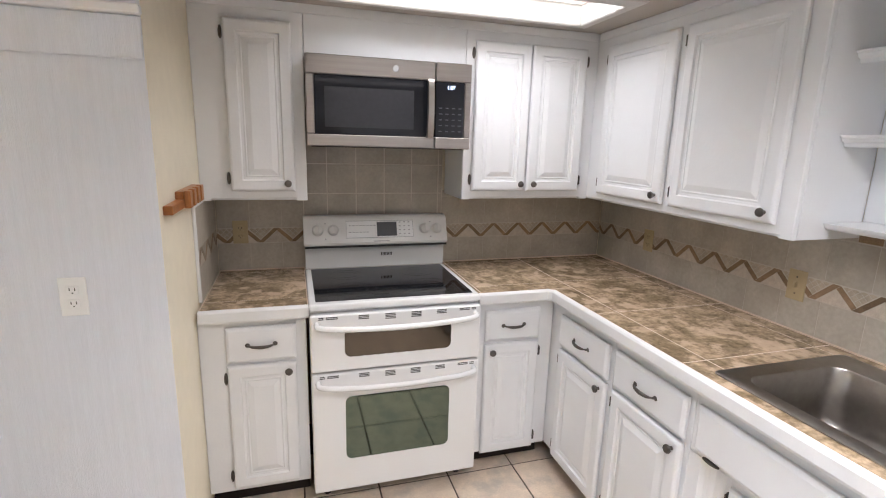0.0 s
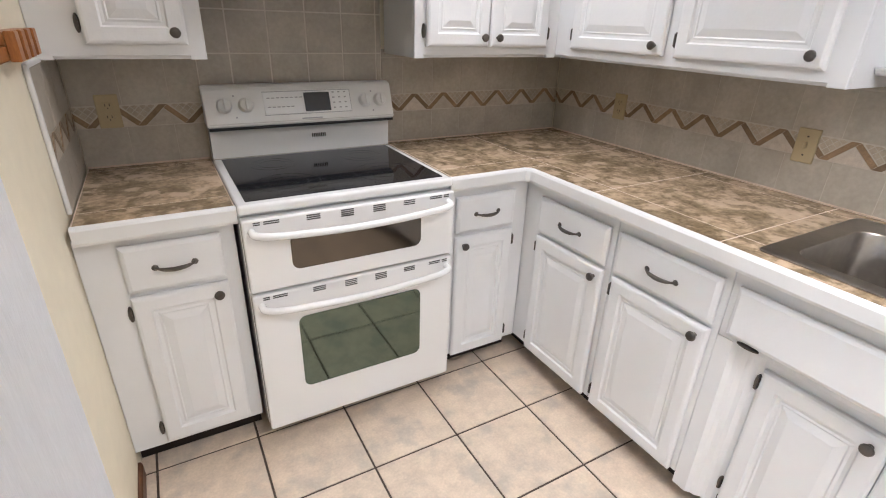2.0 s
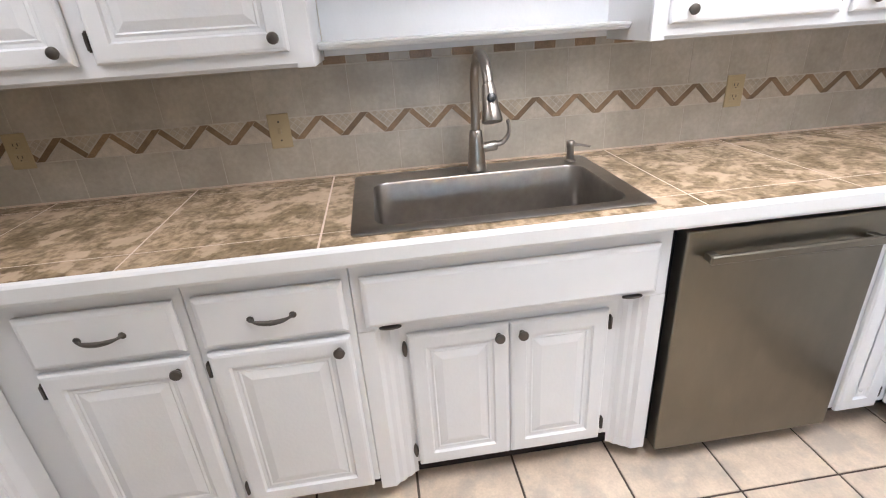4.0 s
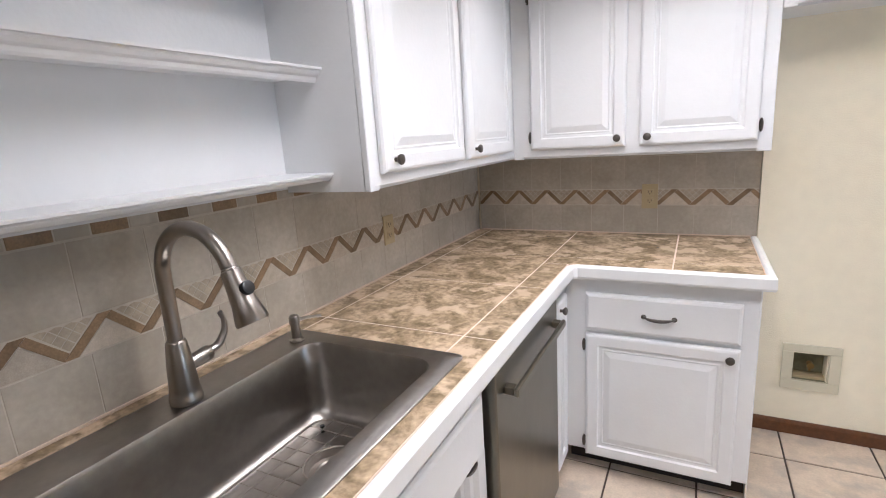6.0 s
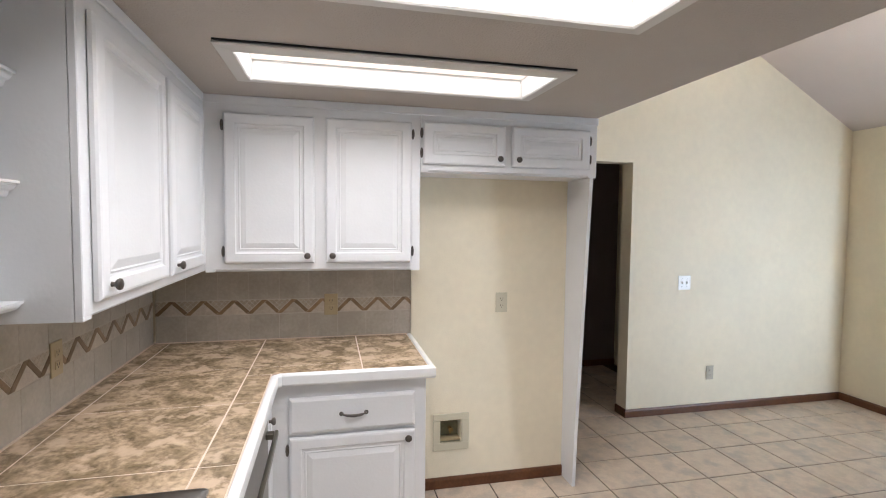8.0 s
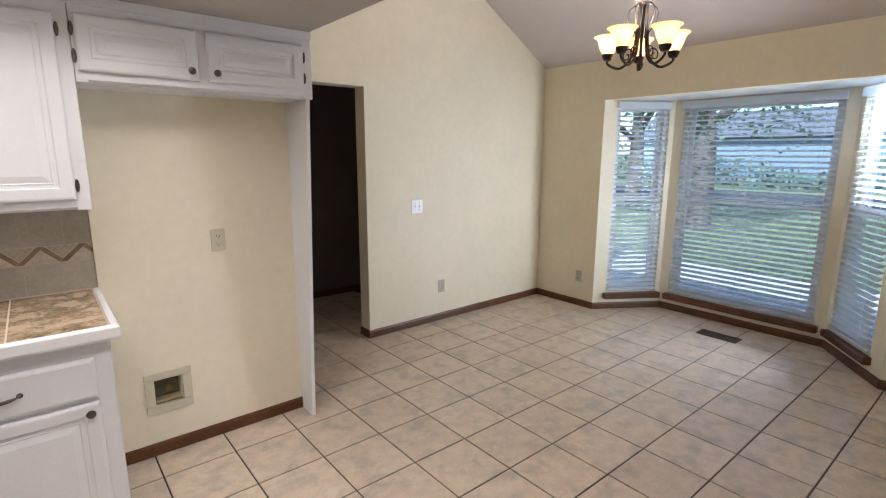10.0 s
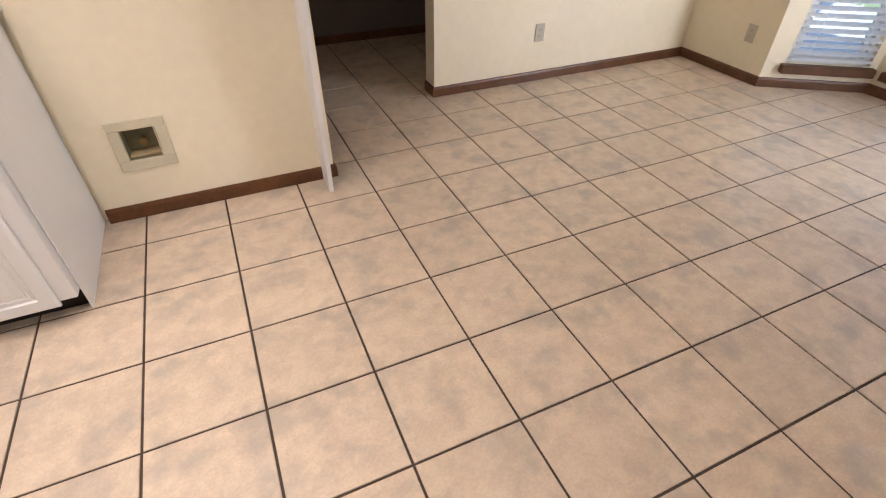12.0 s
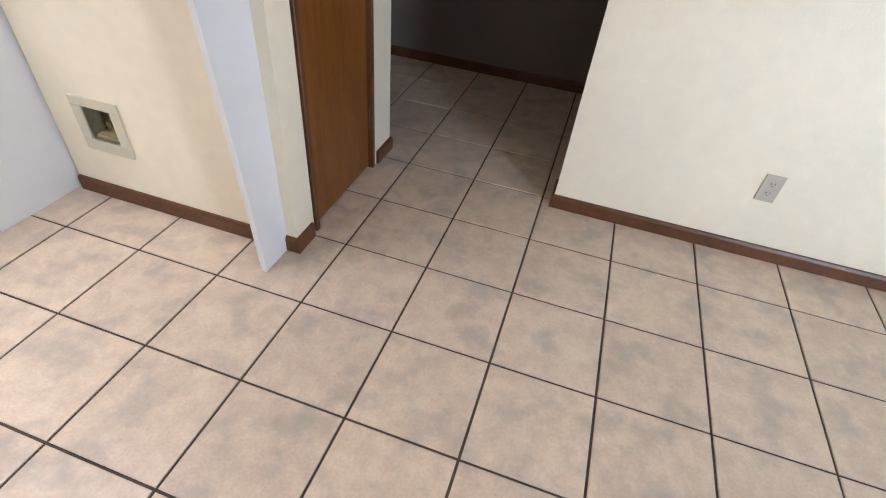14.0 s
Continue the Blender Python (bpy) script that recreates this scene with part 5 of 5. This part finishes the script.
ROWS = [(Z0, Z1), (Z2, Z3), (Z3, 1.305)]
TXT = "taupe square ceramic tiles with a brown zigzag border"
c = splash(FE, 0.001, -SY - 0.0105, 0.0, 0.151, 0.0, [(0.001, 1.2655, -0.104, 0.151), (1.2665, -SY - 0.0105, 1.327, 0.150)], ROWS[:2] + [(Z3 + 0.03, 1.32)], TXT + " behind the sink")
for k in range(26):
    u = 0.03 + k * 0.141
    part("top_bar", box((u, Z3 + 0.004, -0.005), (min(u + 0.073, -SY - 0.012), Z3 + 0.028, 0.0006), 0.001), BARMAT, c, "brown border strip")
    if u + 0.136 < -SY - 0.012:
        part("top_piece", box((u + 0.076, Z3 + 0.004, -0.005), (u + 0.138, Z3 + 0.028, 0.0), 0.001), STILE, c)
splash(FN, -1.008, -0.001, 0.0, 0.151, 0.0, [(-1.008, -0.001, -0.925, 0.153)], ROWS, TXT + " in the corner")
splash(FN, -2.144, -1.735, -2.144, 0.151, 0.0, [(-2.144, -1.735, -2.10, 0.155)], ROWS, TXT + " left of the range")
splash(FS, 0.011, 1.305, 0.0, 0.151, 0.010, [(0.011, 1.305, 0.012, 0.148)], ROWS, TXT + " beside the alcove")
c = thing("backsplash", FN, -1.37, Z0, -0.01, "small square taupe tiles with pale grout behind the range", "backsplash")
c["kind"] = "structure"
part("grout_bed", box((-1.7345, 0.86, -0.0115), (-1.0085, 1.60, -0.0012)), SGROUT, c, "pale grout")
tile_rows(c, -1.734, -1.009, -1.032 - 6 * 0.146, 0.146, [(0.842, 0.991), (0.991, 1.140), (1.140, 1.289), (1.289, 1.438), (1.438, 1.587)], 0.0, "small_tile", 0.0026)
c = splash(FWP, -0.50, -0.001, -0.50, 0.151, 0.010, [(-0.50, -0.001, -0.50, 0.155)], [(Z0, Z1), (Z2, 1.285)], TXT + " on the partition's side")
part("edge_trim", box((-0.516, Z0, 0.0005), (-0.5005, 1.299, 0.013), 0.004, 2), TRIMWHITE, c, "white rounded edge strip")
part("edge_trim", box((-0.5, 1.2855, 0.0005), (-0.31, 1.300, 0.013), 0.004, 2), TRIMWHITE, c, "white rounded edge strip")
# caulk line along the worktop
for m, a, b, w in ((FE, 0.0, -SY - 0.01, 0.0), (FN, -1.008, 0.0, 0.0), (FN, -2.142, -1.738, 0.0), (FS, 0.0, 1.283, 0.010)):
    bm = box((a, 0.9055, w + 0.0003), (b, 0.9105, w + 0.0045))
    bm.transform(m)
    part("caulk", bm, CGROUT, None, "pale caulk line along the worktop", "trim", "structure")

# ---- outdoors ----
def strip(name, x0, x1, y0, y1, z, material, label, cat="pavement"):
    part(name, box((x0, y0, z - 0.1), (x1, y1, z)), material, None, label, cat, "structure")


strip("pavement", -10.2, -7.0, -40, 40, -0.40, CONCRETE, "pale concrete walk outside the bay")
strip("road", -30, -23, -90, 90, -0.43 + 0.03, ASPHALT, "grey street beyond the lawn", "road")


def tree(x, y, h, r, crown, seed, z=-0.42):
    rnd = random.Random(seed)
    c = thing("tree", ID, x, y, z, "leafy broad tree with dark bark on the lawn", "tree")
    pts = [(x, y, z - 0.05), (x + 0.02, y, z + 0.25), (x + 0.05, y + 0.05, z + h * 0.5), (x + 0.1, y, z + h)]
    part("trunk", tube(curve(pts, 4), [r * 1.9, r * 1.35, r * 1.12, r * 1.04, r, r * 0.96, r * 0.93, r * 0.9, r * 0.86, r * 0.8, r * 0.7, r * 0.6, r * 0.45], 12), BARK, c, smooth=True)
    bm = bmesh.new()
    lv = bmesh.new()
    for k in range(9):
        a = 2 * math.pi * k / 9 + rnd.random()
        z0 = z + h * (0.55 + 0.4 * rnd.random())
        e = Vector((x + crown * 0.8 * math.cos(a), y + crown * 0.8 * math.sin(a), z0 + crown * (0.2 + 0.5 * rnd.random())))
        tube([(x, y, z0), ((x + e.x) / 2, (y + e.y) / 2, (z0 + e.z) / 2 + 0.2), tuple(e)], [r * 0.35, r * 0.22, r * 0.08], 6, bm)
    verts, faces = [], []
    for k in range(7500):
        a, b = rnd.random() * 2 * math.pi, math.acos(rnd.uniform(-0.75, 1))
        rr = crown * (0.45 + 0.55 * rnd.random() ** 0.5) * (0.8 + 0.35 * math.sin(3 * a + seed) * math.sin(2 * b))
        p = Vector((x + rr * math.sin(b) * math.cos(a), y + rr * math.sin(b) * math.sin(a), z + h + crown * 0.25 + rr * math.cos(b) * 0.8))
        d1 = Vector((rnd.uniform(-1, 1), rnd.uniform(-1, 1), rnd.uniform(-0.6, 0.6))).normalized()
        d2 = d1.cross(Vector((rnd.uniform(-1, 1), rnd.uniform(-1, 1), 1))).normalized()
        s = rnd.uniform(0.05, 0.11)
        i = len(verts)
        verts += [p - d1 * s, p - d2 * s * 0.5, p + d1 * s, p + d2 * s * 0.5]
        faces.append((i, i + 1, i + 2, i + 3))
    part("limbs", bm, BARK, c)
    me = bpy.data.meshes.new("crown")
    me.from_pydata([v - OFS[c] for v in verts], [], faces)
    me.materials.append(LEAF)
    ob = new("crown", me)
    ob.parent = c
    lv.free()
    return c


tree(-14.8, -6.95, 3.4, 0.34, 3.6, 3)
tree(-19.5, -11.5, 4.0, 0.3, 3.8, 5)
tree(-21.0, -1.0, 4.2, 0.28, 3.6, 8)
tree(-13.5, -14.0, 3.6, 0.25, 3.2, 11)
tree(-20.0, 7.0, 4.0, 0.3, 3.8, 14)
c = thing("far_house", ID, -42, -8, -0.4, "low grey house across the street with a dark roof", "house")
part("wall", box((-46, -22, -0.45), (-38, 8, 2.6)), SIDING, c)
bm = bmesh.new()
loft(bm, [[Vector((-46.6, y, 2.6)), Vector((-37.4, y, 2.6)), Vector((-42, y, 4.6))] for y in (-22.6, 8.6)])
part("roof", bm, ROOFM, c)
for y in (-19, -9, 2):
    w = part("window", box((-37.99, y, 0.6), (-37.93, y + 1.6, 1.9)), VINYL, c)
    part("pane", box((-37.929, y + 0.08, 0.68), (-37.92, y + 1.52, 1.82)), BLACKGLASS, w)
bm = bmesh.new()
rnd = random.Random(4)
verts, faces = [], []
for k in range(9000):
    p = Vector((rnd.uniform(-37, -34), rnd.uniform(-45, 40), rnd.uniform(-0.4, 1) * 1.0))
    p.z = -0.4 + rnd.random() ** 1.3 * (1.3 + 0.5 * math.sin(p.y * 0.8))
    d1 = Vector((rnd.uniform(-1, 1), rnd.uniform(-1, 1), rnd.uniform(-1, 1))).normalized()
    d2 = d1.cross(Vector((0.3, 0.2, 1))).normalized()
    s = rnd.uniform(0.10, 0.24)
    i = len(verts)
    verts += [p - d1 * s, p - d2 * s * 0.6, p + d1 * s, p + d2 * s * 0.6]
    faces.append((i, i + 1, i + 2, i + 3))
me = bpy.data.meshes.new("hedge")
me.from_pydata(verts, [], faces)
me.materials.append(LEAF)
tagged(new("hedge", me), "dark green uneven hedge before the far house", "hedge", "", "stuff")
bm.free()

# ---- floor tiles ----
PX, PY = 0.3312, 0.3312
GX, GY = -0.7848, -0.928
g = 0.0040
bm = bmesh.new()
hx, hy = PX / 2 - g, PY / 2 - g
loft(bm, [[Vector((-a, -b, z)), Vector((a, -b, z)), Vector((a, b, z)), Vector((-a, b, z))] for a, b, z in ((hx, hy, -0.006), (hx, hy, -0.0015), (hx - 0.0025, hy - 0.0025, 0))], cap_start=False)
bmesh.ops.recalc_face_normals(bm, faces=bm.faces)
tile_mesh = bpy.data.meshes.new("floor_tile")
bm.to_mesh(tile_mesh)
bm.free()
tile_mesh.materials.append(FTILE)
rnd = random.Random(2)
far = []
for i in range(-16, 2):
    for j in range(-16, 3):
        x, y = GX + (i + 0.5) * PX, GY + (j + 0.5) * PY
        hall = y < -4.55
        if hall and (x < -3.9 or x > -0.6):
            continue
        if x < -5.45 and not (-3.95 < y < -1.5 and x > -5.95):
            continue
        if x > -0.50 and y > -3.9:
            continue
        if y > -3.9 and x > -2.3 and y > -0.3:
            continue
        if y > -0.8 and x < -2.4:
            continue
        if y < -3.95 and y > -4.5 and x > -2.2:
            continue
        ob = piece("floor_tile", tile_mesh, floor, (x, y, rnd.uniform(-0.0004, 0.0004)))
        ob.rotation_euler = (rnd.uniform(-0.0012, 0.0012), rnd.uniform(-0.0012, 0.0012), rnd.choice((0, 1)) * math.pi)
